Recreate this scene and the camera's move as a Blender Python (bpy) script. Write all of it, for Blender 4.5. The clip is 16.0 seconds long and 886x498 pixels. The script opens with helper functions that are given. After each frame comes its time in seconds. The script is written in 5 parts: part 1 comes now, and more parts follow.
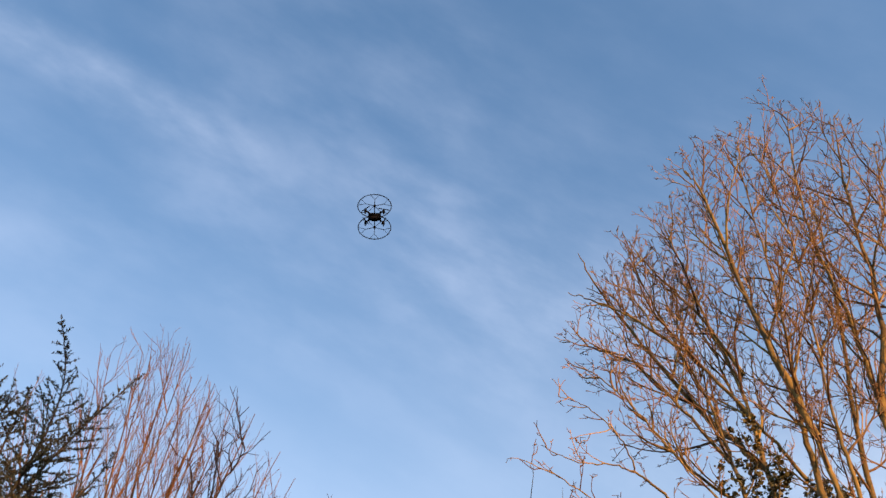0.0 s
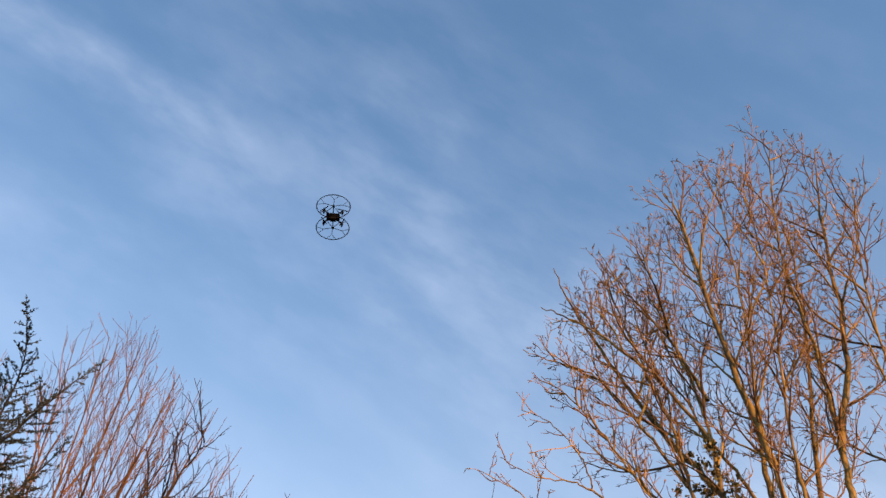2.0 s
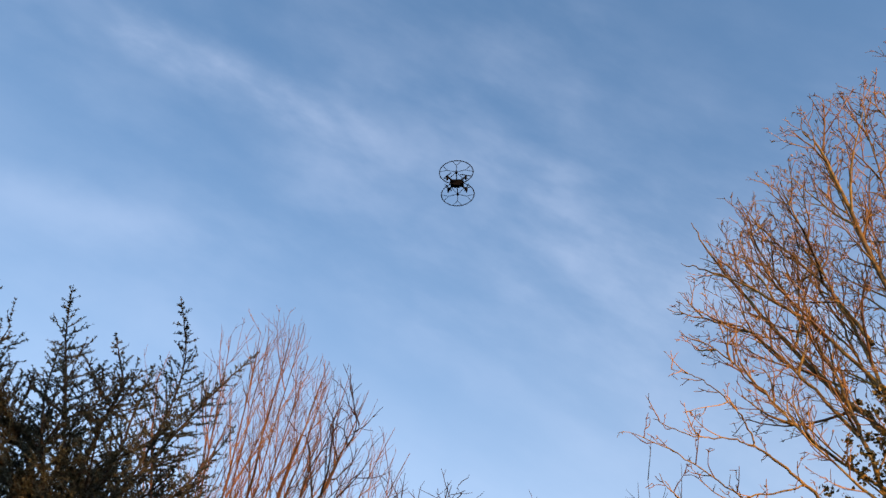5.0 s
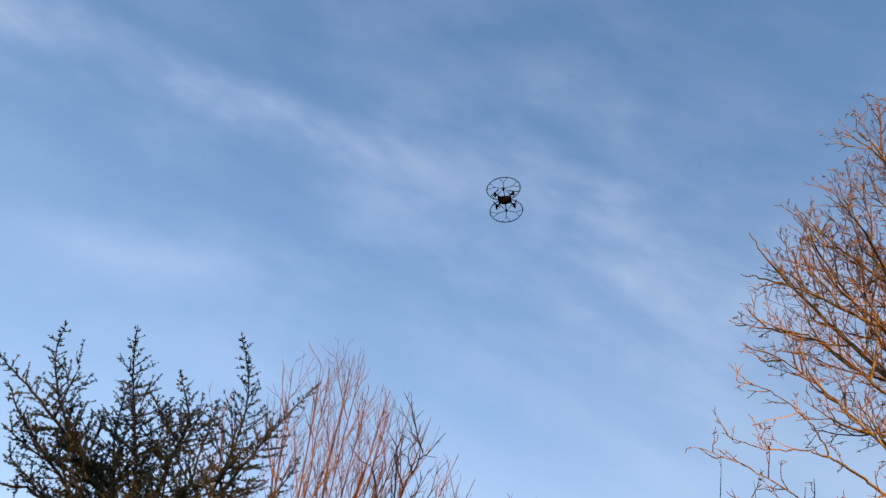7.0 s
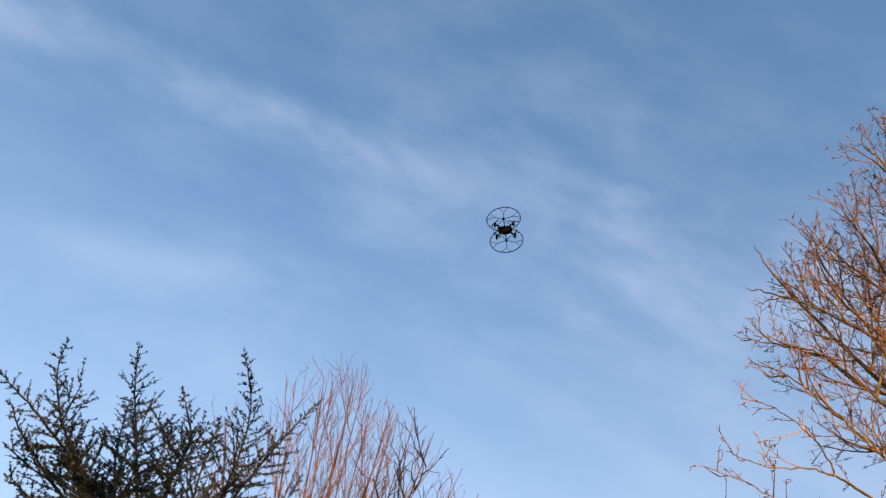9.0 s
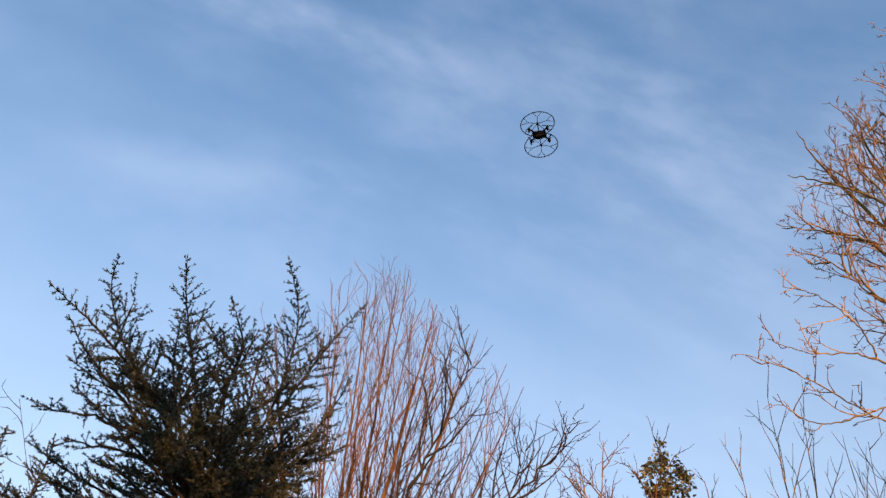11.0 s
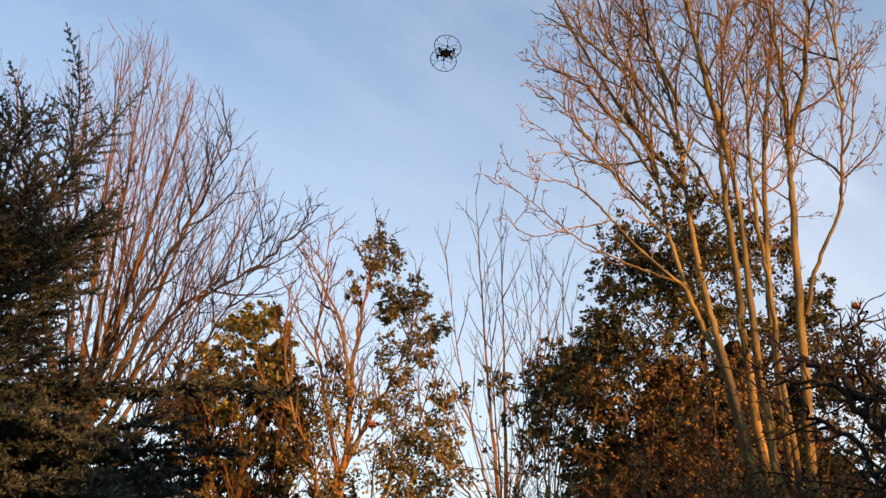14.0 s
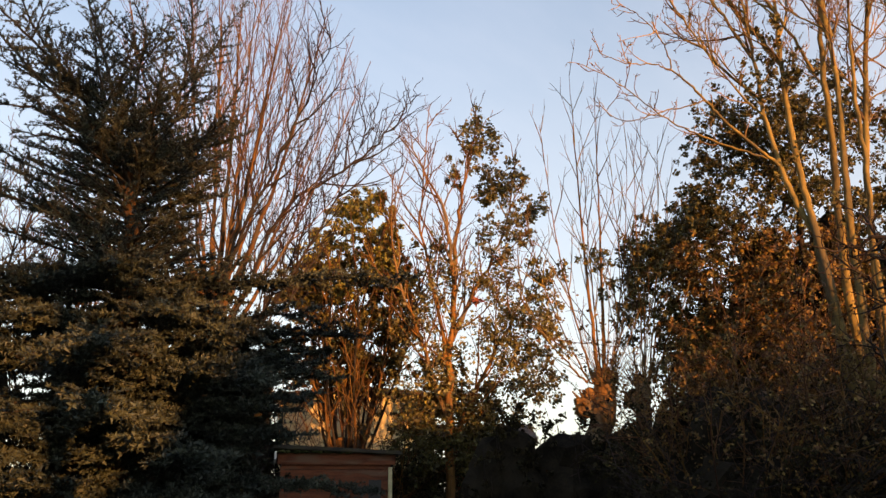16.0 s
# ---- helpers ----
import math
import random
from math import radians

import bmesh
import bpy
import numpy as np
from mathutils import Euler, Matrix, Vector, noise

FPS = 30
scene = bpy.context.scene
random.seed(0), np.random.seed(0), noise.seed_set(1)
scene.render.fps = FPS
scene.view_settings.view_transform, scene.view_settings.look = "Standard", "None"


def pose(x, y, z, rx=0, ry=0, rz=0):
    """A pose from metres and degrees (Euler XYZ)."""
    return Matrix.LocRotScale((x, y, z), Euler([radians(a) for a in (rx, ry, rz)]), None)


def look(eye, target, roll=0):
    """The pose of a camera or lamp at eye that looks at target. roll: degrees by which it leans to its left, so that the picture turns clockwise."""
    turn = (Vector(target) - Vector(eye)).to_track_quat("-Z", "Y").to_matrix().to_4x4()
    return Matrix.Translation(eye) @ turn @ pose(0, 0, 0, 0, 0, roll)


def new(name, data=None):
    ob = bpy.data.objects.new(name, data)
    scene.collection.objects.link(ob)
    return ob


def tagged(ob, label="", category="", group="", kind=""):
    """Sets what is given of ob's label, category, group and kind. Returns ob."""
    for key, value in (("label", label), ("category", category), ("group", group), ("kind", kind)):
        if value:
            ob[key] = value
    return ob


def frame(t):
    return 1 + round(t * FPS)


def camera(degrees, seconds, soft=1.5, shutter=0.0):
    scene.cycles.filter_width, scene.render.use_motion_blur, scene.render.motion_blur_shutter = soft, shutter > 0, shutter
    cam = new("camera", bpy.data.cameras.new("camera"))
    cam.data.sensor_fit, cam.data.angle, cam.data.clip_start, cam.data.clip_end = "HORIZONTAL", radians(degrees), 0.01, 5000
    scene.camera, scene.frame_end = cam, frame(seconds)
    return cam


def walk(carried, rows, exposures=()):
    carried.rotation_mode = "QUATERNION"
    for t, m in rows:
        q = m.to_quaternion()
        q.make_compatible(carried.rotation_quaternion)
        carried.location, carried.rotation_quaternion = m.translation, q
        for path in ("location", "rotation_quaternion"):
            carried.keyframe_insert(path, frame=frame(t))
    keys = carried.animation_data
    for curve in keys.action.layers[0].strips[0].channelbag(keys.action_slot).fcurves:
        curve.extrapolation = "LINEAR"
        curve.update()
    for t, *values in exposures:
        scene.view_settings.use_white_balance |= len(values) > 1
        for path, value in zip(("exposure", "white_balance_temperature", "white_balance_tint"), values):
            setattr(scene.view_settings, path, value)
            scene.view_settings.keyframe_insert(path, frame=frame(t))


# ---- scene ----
# Levels of the light
SKY_STRENGTH, SUN_POWER = 0.15, 5.7
SKY_TINT = (0.87, 1.0, 1.03, 1)
CLOUD = (4.9, 5.15, 6.1, 1)
EXPOSURES = [(0.0, 0.85, 6500, 10), (11.0, 0.85, 6500, 10), (13.0, 0.85, 6800, 11), (14.0, 0.87, 7100, 12), (14.5, 0.95, 7250, 12), (15.0, 0.95, 7500, 14), (16.0, 0.94, 7900, 15)]
HAZE = (3.0, 3.0, 3.15, 1)
# The camera: held at head height in a garden, tilted up at the sky, then lowered.
LENS = 53.7
PATH = [
    (0.0, -0.001, 0.001, 1.577, 0.00, 46.48, 0.39),
    (0.5, 0.055, -0.005, 1.599, -2.40, 46.84, 1.51),
    (1.0, 0.064, 0.010, 1.607, -3.43, 45.86, 2.13),
    (1.5, 0.114, 0.017, 1.594, -3.49, 46.35, 2.54),
    (2.0, 0.154, 0.006, 1.589, -1.42, 46.96, 3.24),
    (2.5, 0.195, -0.004, 1.604, 1.97, 46.83, 3.67),
    (3.0, 0.207, 0.022, 1.597, 4.14, 45.97, 4.75),
    (3.5, 0.183, 0.072, 1.597, 4.96, 44.72, 5.49),
    (4.0, 0.191, 0.065, 1.624, 6.62, 43.69, 5.57),
    (4.5, 0.206, 0.070, 1.614, 8.54, 43.61, 5.42),
    (5.0, 0.173, 0.110, 1.574, 10.82, 44.75, 6.27),
    (7.5, 0.198, 0.130, 1.519, 16.48, 46.38, 7.03),
    (8.0, 0.183, 0.084, 1.602, 15.47, 46.76, 7.00),
    (10.5, 0.313, 0.050, 1.660, 19.42, 42.74, 7.51),
    (11.0, 0.257, -0.016, 1.642, 19.09, 39.50, 6.60),
    (11.5, 0.014, -0.255, 1.617, 13.46, 37.90, 5.49),
    (12.0, -0.136, -0.479, 1.621, 10.11, 37.97, 6.63),
    (12.5, -0.203, -0.749, 1.595, 4.94, 34.84, 2.43),
    (13.0, -0.516, -1.061, 1.535, -1.32, 32.16, 1.64),
    (13.5, -0.736, -1.415, 1.575, -1.36, 29.10, 0.93),
    (14.0, -0.988, -1.703, 1.564, -6.83, 23.75, -0.13),
    (14.5, -1.063, -1.981, 1.640, -8.11, 19.37, -3.29),
    (15.0, -0.991, -2.196, 1.617, -3.27, 16.29, -2.56),
    (15.5, -0.998, -2.324, 1.617, -4.35, 16.76, -2.20),
    (16.0, -1.057, -2.503, 1.628, -0.09, 15.02, -0.00),
]


def carried_pose(x, y, z, yaw, pitch, roll):
    """yaw to the left from +y, pitch up, roll as look() takes it, in degrees."""
    return pose(x, y, z, 90 + pitch, 0, yaw) @ pose(0, 0, 0, 0, 0, roll)


cam = camera(LENS, 16.0, soft=1.5)
walk(cam, [(t, carried_pose(*row)) for t, *row in PATH], EXPOSURES)

# ---- light: low evening sun from behind the camera, clear sky with thin cirrus ----
SUN_EL, SUN_AZ = 9.0, 146.0  # degrees; azimuth clockwise from +y
world = bpy.data.worlds.new("evening_sky")
scene.world = world
world.use_nodes = True
wn, wl = world.node_tree.nodes, world.node_tree.links
wn.clear()


def wmath(op, a, b=None, clamp=False):
    n = wn.new("ShaderNodeMath")
    n.operation, n.use_clamp = op, clamp
    for i, v in enumerate((a, b)):
        if v is None:
            continue
        if isinstance(v, (int, float)):
            n.inputs[i].default_value = v
        else:
            wl.new(v, n.inputs[i])
    return n.outputs[0]


def wdot(vec, axis):
    n = wn.new("ShaderNodeVectorMath")
    n.operation = "DOT_PRODUCT"
    wl.new(vec, n.inputs[0])
    n.inputs[1].default_value = axis
    return n.outputs["Value"]


def wsmooth(v, lo, hi):
    n = wn.new("ShaderNodeMapRange")
    n.interpolation_type = "SMOOTHSTEP"
    wl.new(v, n.inputs[0])
    n.inputs[1].default_value, n.inputs[2].default_value = lo, hi
    return n.outputs[0]


sky = wn.new("ShaderNodeTexSky")
sky.sky_type, sky.sun_disc = "NISHITA", False
sky.sun_elevation, sky.sun_rotation = radians(SUN_EL + 9), radians(SUN_AZ)
sky.air_density, sky.dust_density, sky.ozone_density = 1.0, 0.6, 2.0
where = wn.new("ShaderNodeTexCoord").outputs["Generated"]
# the cirrus lies along one great circle: across, along and above it
across, along = wdot(where, (-0.459, 0.636, -0.620)), wdot(where, (0.78, 0.62, 0.06))
height = wdot(where, (0, 0, 1))
strip = wn.new("ShaderNodeCombineXYZ")
wl.new(wmath("MULTIPLY", across, 8.0), strip.inputs[0])
wl.new(wmath("MULTIPLY", along, 3.6), strip.inputs[1])
wl.new(height, strip.inputs[2])
fibres = wn.new("ShaderNodeTexNoise")
wl.new(strip.outputs[0], fibres.inputs["Vector"])
fibres.inputs["Scale"].default_value, fibres.inputs["Detail"].default_value, fibres.inputs["Roughness"].default_value = 1.6, 6.0, 0.54
puffs = wn.new("ShaderNodeTexNoise")
wl.new(where, puffs.inputs["Vector"])
puffs.inputs["Scale"].default_value, puffs.inputs["Detail"].default_value, puffs.inputs["Roughness"].default_value = 3.4, 6.0, 0.55
wisp = wsmooth(fibres.outputs["Fac"], 0.28, 0.80)
soft_puff = wsmooth(puffs.outputs["Fac"], 0.15, 0.85)
bent = wmath("ADD", across, wmath("MULTIPLY", wmath("SUBTRACT", puffs.outputs["Fac"], 0.5), 0.09))
streak = wmath("SUBTRACT", 1.0, wsmooth(wmath("ABSOLUTE", bent), 0.0, 0.042))
streak = wmath("MULTIPLY", streak, wmath("SUBTRACT", 1.0, wsmooth(along, 0.08, 0.36)))
streak = wmath("MULTIPLY", streak, wsmooth(wisp, -0.5, 0.9))
veil = wmath("SUBTRACT", 1.0, wsmooth(wmath("ABSOLUTE", wmath("SUBTRACT", bent, 0.02)), 0.0, 0.22))
veil = wmath("MULTIPLY", veil, wsmooth(along, 0.0, 0.60))
veil = wmath("MULTIPLY", veil, wmath("MULTIPLY", wsmooth(wisp, -0.3, 1.0), soft_puff))
thin = wmath("MULTIPLY", wisp, soft_puff)
cloud = wmath("ADD", wmath("MULTIPLY", streak, 0.19), wmath("MULTIPLY", veil, 0.27))
far_wisp = wmath("SUBTRACT", 1.0, wsmooth(wmath("ABSOLUTE", wmath("SUBTRACT", bent, 0.205)), 0.0, 0.045))
far_wisp = wmath("MULTIPLY", far_wisp, wmath("SUBTRACT", 1.0, wsmooth(wmath("ABSOLUTE", wmath("ADD", along, 0.02)), 0.0, 0.16)))
cloud = wmath("ADD", cloud, wmath("MULTIPLY", far_wisp, 0.10))
cloud = wmath("ADD", cloud, wmath("MULTIPLY", thin, 0.10), clamp=True)
haze = wmath("MULTIPLY", wmath("SUBTRACT", 1.0, wsmooth(height, 0.02, 0.84)), 0.64, clamp=True)
tint = wn.new("ShaderNodeMix")
tint.data_type, tint.blend_type = "RGBA", "MULTIPLY"
tint.inputs[0].default_value = 1.0
wl.new(sky.outputs[0], tint.inputs[6])
tint.inputs[7].default_value = SKY_TINT
misty = wn.new("ShaderNodeMix")
misty.data_type = "RGBA"
wl.new(haze, misty.inputs[0])
wl.new(tint.outputs[2], misty.inputs[6])
misty.inputs[7].default_value = HAZE
cover = wn.new("ShaderNodeMix")
cover.data_type = "RGBA"
wl.new(cloud, cover.inputs[0])
wl.new(misty.outputs[2], cover.inputs[6])
cover.inputs[7].default_value = CLOUD
back = wn.new("ShaderNodeBackground")
wl.new(cover.outputs[2], back.inputs[0])
back.inputs[1].default_value = SKY_STRENGTH
wl.new(back.outputs[0], wn.new("ShaderNodeOutputWorld").inputs[0])

lamp = bpy.data.lights.new("sun", "SUN")
lamp.energy, lamp.angle, lamp.color = SUN_POWER, radians(0.6), (1.0, 0.49, 0.165)
sun_way = Vector((math.sin(radians(SUN_AZ)) * math.cos(radians(SUN_EL)), math.cos(radians(SUN_AZ)) * math.cos(radians(SUN_EL)), math.sin(radians(SUN_EL))))
new("sun", lamp).matrix_world = look(sun_way * 60, (0, 0, 0))


# ---- materials ----
def material(name, low, high, rough=0.8, scale=8.0, bump=0.3, stretch=(1, 1, 1), fine=60.0, island=0.0, blotch=None, metal=0.0, spec=0.3, translucent=0.0):
    """Two colours mixed by a coarse and a fine noise; island: how far single pieces differ in value."""
    m = bpy.data.materials.new(name)
    m.use_nodes = True
    nt = m.node_tree
    bsdf = nt.nodes["Principled BSDF"]
    co = nt.nodes.new("ShaderNodeTexCoord")
    mp = nt.nodes.new("ShaderNodeMapping")
    mp.inputs["Scale"].default_value = stretch
    nt.links.new(co.outputs["Object"], mp.inputs[0])
    n1, n2 = nt.nodes.new("ShaderNodeTexNoise"), nt.nodes.new("ShaderNodeTexNoise")
    for n, s, det in ((n1, scale, 4.0), (n2, fine, 3.0)):
        nt.links.new(mp.outputs[0], n.inputs["Vector"])
        n.inputs["Scale"].default_value, n.inputs["Detail"].default_value = s, det
    add = nt.nodes.new("ShaderNodeMath")
    add.operation = "ADD"
    nt.links.new(n1.outputs["Fac"], add.inputs[0])
    half = nt.nodes.new("ShaderNodeMath")
    half.operation = "MULTIPLY_ADD"
    nt.links.new(n2.outputs["Fac"], half.inputs[0])
    half.inputs[1].default_value, half.inputs[2].default_value = 0.5, -0.25
    nt.links.new(half.outputs[0], add.inputs[1])
    ramp = nt.nodes.new("ShaderNodeValToRGB")
    ramp.color_ramp.elements[0].position, ramp.color_ramp.elements[1].position = 0.32, 0.68
    ramp.color_ramp.elements[0].color, ramp.color_ramp.elements[1].color = (*low, 1), (*high, 1)
    nt.links.new(add.outputs[0], ramp.inputs[0])
    colour = ramp.outputs[0]
    if blotch:
        n3 = nt.nodes.new("ShaderNodeTexNoise")
        nt.links.new(mp.outputs[0], n3.inputs["Vector"])
        n3.inputs["Scale"].default_value = blotch[1]
        r3 = nt.nodes.new("ShaderNodeMapRange")
        r3.inputs[1].default_value, r3.inputs[2].default_value = 0.52, 0.66
        nt.links.new(n3.outputs["Fac"], r3.inputs[0])
        mx = nt.nodes.new("ShaderNodeMix")
        mx.data_type = "RGBA"
        nt.links.new(r3.outputs[0], mx.inputs[0])
        nt.links.new(colour, mx.inputs[6])
        mx.inputs[7].default_value = (*blotch[0], 1)
        colour = mx.outputs[2]
    if island:
        geo = nt.nodes.new("ShaderNodeNewGeometry")
        mr = nt.nodes.new("ShaderNodeMapRange")
        mr.inputs[3].default_value, mr.inputs[4].default_value = 1 - island, 1 + island
        nt.links.new(geo.outputs["Random Per Island"], mr.inputs[0])
        hs = nt.nodes.new("ShaderNodeHueSaturation")
        nt.links.new(mr.outputs[0], hs.inputs["Value"])
        hm = nt.nodes.new("ShaderNodeMapRange")
        hm.inputs[3].default_value, hm.inputs[4].default_value = 0.5 - island * 0.05, 0.5 + island * 0.05
        nt.links.new(geo.outputs["Random Per Island"], hm.inputs[0])
        nt.links.new(hm.outputs[0], hs.inputs["Hue"])
        nt.links.new(colour, hs.inputs["Color"])
        colour = hs.outputs[0]
    nt.links.new(colour, bsdf.inputs["Base Color"])
    bsdf.inputs["Roughness"].default_value = rough
    bsdf.inputs["Metallic"].default_value = metal
    bsdf.inputs["Specular IOR Level"].default_value = spec
    if bump:
        bp = nt.nodes.new("ShaderNodeBump")
        bp.inputs["Strength"].default_value, bp.inputs["Distance"].default_value = bump, 0.01
        nt.links.new(add.outputs[0], bp.inputs["Height"])
        nt.links.new(bp.outputs[0], bsdf.inputs["Normal"])
    if translucent:
        tr = nt.nodes.new("ShaderNodeBsdfTranslucent")
        nt.links.new(colour, tr.inputs[0])
        ms = nt.nodes.new("ShaderNodeMixShader")
        ms.inputs[0].default_value = translucent
        nt.links.new(bsdf.outputs[0], ms.inputs[1])
        nt.links.new(tr.outputs[0], ms.inputs[2])
        nt.links.new(ms.outputs[0], nt.nodes["Material Output"].inputs[0])
    return m


BARK_TAN = material("tan_bark", (0.046, 0.033, 0.013), (0.245, 0.165, 0.052), 0.85, 4, 0.9, (1, 1, 0.25), 30, blotch=((0.090, 0.066, 0.034), 3.0))
TWIG_TAN = material("tan_twig", (0.052, 0.028, 0.013), (0.29, 0.158, 0.060), 0.7, 2, 0.0, fine=14, island=0.35)
# Shade within the crown put into colour: darker, uneven from branch to branch.
BRANCH_TAN = material("shade_toned_tan_branch", (0.040, 0.026, 0.012), (0.215, 0.135, 0.050), 0.8, 1.4, 0.2, fine=16, island=0.5)
BARK_RED = material("red_brown_bark", (0.050, 0.025, 0.009), (0.22, 0.100, 0.028), 0.85, 3, 0.6, (1, 1, 0.25), 26, blotch=((0.16, 0.11, 0.065), 2.0))
TWIG_RED = material("red_twig", (0.034, 0.015, 0.006), (0.155, 0.063, 0.014), 0.6, 2, 0.0, fine=14, island=0.45)
# Darker copy of the red-brown bark, with shadow put into its colour.
BARK_BROWN = material("brown_bark", (0.028, 0.016, 0.008), (0.135, 0.062, 0.020), 0.9, 4, 0.9, (1, 1, 0.3), 24, blotch=((0.060, 0.042, 0.028), 3.0))
BARK_DARK = material("dark_bark", (0.010, 0.007, 0.006), (0.026, 0.016, 0.013), 0.9, 4, 0.6, (1, 1, 0.3), 30, blotch=((0.026, 0.021, 0.016), 2.5))
TWIG_DARK = material("dark_twig", (0.013, 0.008, 0.008), (0.040, 0.021, 0.020), 0.75, 2, 0.0, fine=14, island=0.3)
CEDAR_WOOD = material("dark_cedar_wood", (0.012, 0.010, 0.009), (0.035, 0.027, 0.020), 0.9, 3, 0.4, fine=25)
NEEDLE = material("cedar_needles", (0.012, 0.018, 0.017), (0.050, 0.057, 0.040), 0.6, 1.2, 0.0, fine=12, island=0.4)
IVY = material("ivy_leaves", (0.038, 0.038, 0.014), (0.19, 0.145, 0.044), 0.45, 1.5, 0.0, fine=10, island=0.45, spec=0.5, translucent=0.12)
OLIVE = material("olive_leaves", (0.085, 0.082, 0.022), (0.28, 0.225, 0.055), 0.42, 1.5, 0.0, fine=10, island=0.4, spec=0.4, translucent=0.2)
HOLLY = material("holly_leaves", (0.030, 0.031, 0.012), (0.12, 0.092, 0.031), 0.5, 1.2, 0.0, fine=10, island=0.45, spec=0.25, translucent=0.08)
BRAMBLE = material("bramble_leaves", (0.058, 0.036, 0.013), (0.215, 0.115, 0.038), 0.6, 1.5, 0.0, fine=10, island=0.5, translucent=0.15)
# Leaf colour lowered to near black so that it carries the evening shade.
HEDGE = material("shade_dark_hedge_leaves", (0.012, 0.010, 0.006), (0.038, 0.029, 0.013), 0.7, 1.5, 0.0, fine=10, island=0.45, spec=0.1, translucent=0.08)
# Near-black colour in place of the shade inside bushes.
SHADE_CORE = material("near_black_shade_core", (0.010, 0.008, 0.006), (0.028, 0.022, 0.015), 0.95, 3.0, 1.0, fine=25, spec=0.05)
GRASS = material("rough_grass", (0.035, 0.05, 0.02), (0.09, 0.10, 0.04), 0.9, 0.6, 0.6, fine=30, blotch=((0.10, 0.08, 0.05), 0.35))
SHED_WOOD = material("stained_shed_boards", (0.085, 0.024, 0.011), (0.185, 0.055, 0.022), 0.75, 3, 0.4, (1, 1, 6), 30, blotch=((0.13, 0.07, 0.045), 1.6))
SHED_TRIM = material("pale_weathered_trim", (0.42, 0.36, 0.20), (0.60, 0.52, 0.32), 0.7, 5, 0.3, fine=40)
WHITE_TRIM = material("white_painted_barge_board", (0.62, 0.62, 0.60), (0.80, 0.80, 0.78), 0.5, 5, 0.2, fine=40, blotch=((0.45, 0.43, 0.38), 3))
FELT = material("mossy_roof_felt", (0.026, 0.022, 0.019), (0.060, 0.050, 0.040), 0.95, 4, 0.6, fine=60, blotch=((0.055, 0.048, 0.026), 3))
MOSS = material("moss", (0.03, 0.04, 0.015), (0.08, 0.085, 0.03), 0.95, 8, 0.5)
CREAM = material("cream_stucco", (0.68, 0.52, 0.27), (0.80, 0.64, 0.36), 0.85, 1.2, 0.3, fine=50)
TILE_ROOF = material("brown_roof_tiles", (0.10, 0.055, 0.035), (0.20, 0.11, 0.07), 0.85, 3, 0.5, fine=20)
BRICK = material("red_brick", (0.30, 0.11, 0.075), (0.45, 0.20, 0.14), 0.85, 6, 0.4, fine=30)
PLAIN_WALL = material("plain_stucco", (0.50, 0.47, 0.42), (0.60, 0.57, 0.52), 0.9, 1.0, 0.2)
GLASS = material("dark_window_glass", (0.02, 0.02, 0.022), (0.03, 0.03, 0.032), 0.08, 2, 0.0, spec=0.6)
DRONE_BLACK = material("black_plastic", (0.003, 0.0035, 0.007), (0.006, 0.007, 0.011), 0.8, 20, 0.1, spec=0.02)
DRONE_GREY = material("dark_grey_plastic", (0.005, 0.005, 0.009), (0.010, 0.010, 0.015), 0.8, 20, 0.1, spec=0.02)
APPLE = material("withered_apple_skin", (0.16, 0.055, 0.03), (0.28, 0.11, 0.05), 0.55, 14, 0.5, fine=60)
RUST_LEAF = material("rust_red_dead_leaves", (0.20, 0.05, 0.035), (0.32, 0.10, 0.06), 0.7, 6, 0.2, island=0.3)


# ---- building helpers ----
def part(name, bm, mat, parent=None, label="", smooth=False):
    me = bpy.data.meshes.new(name)
    bmesh.ops.recalc_face_normals(bm, faces=bm.faces)
    bm.to_mesh(me)
    bm.free()
    me.materials.append(mat)
    if smooth:
        me.polygons.foreach_set("use_smooth", [True] * len(me.polygons))
    ob = new(name, me)
    ob.parent = parent
    return tagged(ob, label) if label else ob


def box(size, at=(0, 0, 0), bevel=0.0, turn=None):
    bm = bmesh.new()
    bmesh.ops.create_cube(bm, size=1.0)
    bmesh.ops.scale(bm, vec=size, verts=bm.verts)
    if bevel:
        bmesh.ops.bevel(bm, geom=bm.edges[:], offset=bevel, segments=2, affect="EDGES")
    if turn:
        bmesh.ops.transform(bm, matrix=turn, verts=bm.verts)
    bmesh.ops.translate(bm, vec=at, verts=bm.verts)
    return bm


def thing(name, at, label, category, group="", kind=""):
    e = new(name)
    e.empty_display_size = 0.3
    e.location = at
    return tagged(e, label, category, group, kind)


def local(ob, parent):
    """Parts are written in world metres: take the parent's place off again."""
    if ob.parent is None or ob.parent.parent is None:
        ob.matrix_parent_inverse = Matrix.Translation(-Vector(parent.location))
    return ob


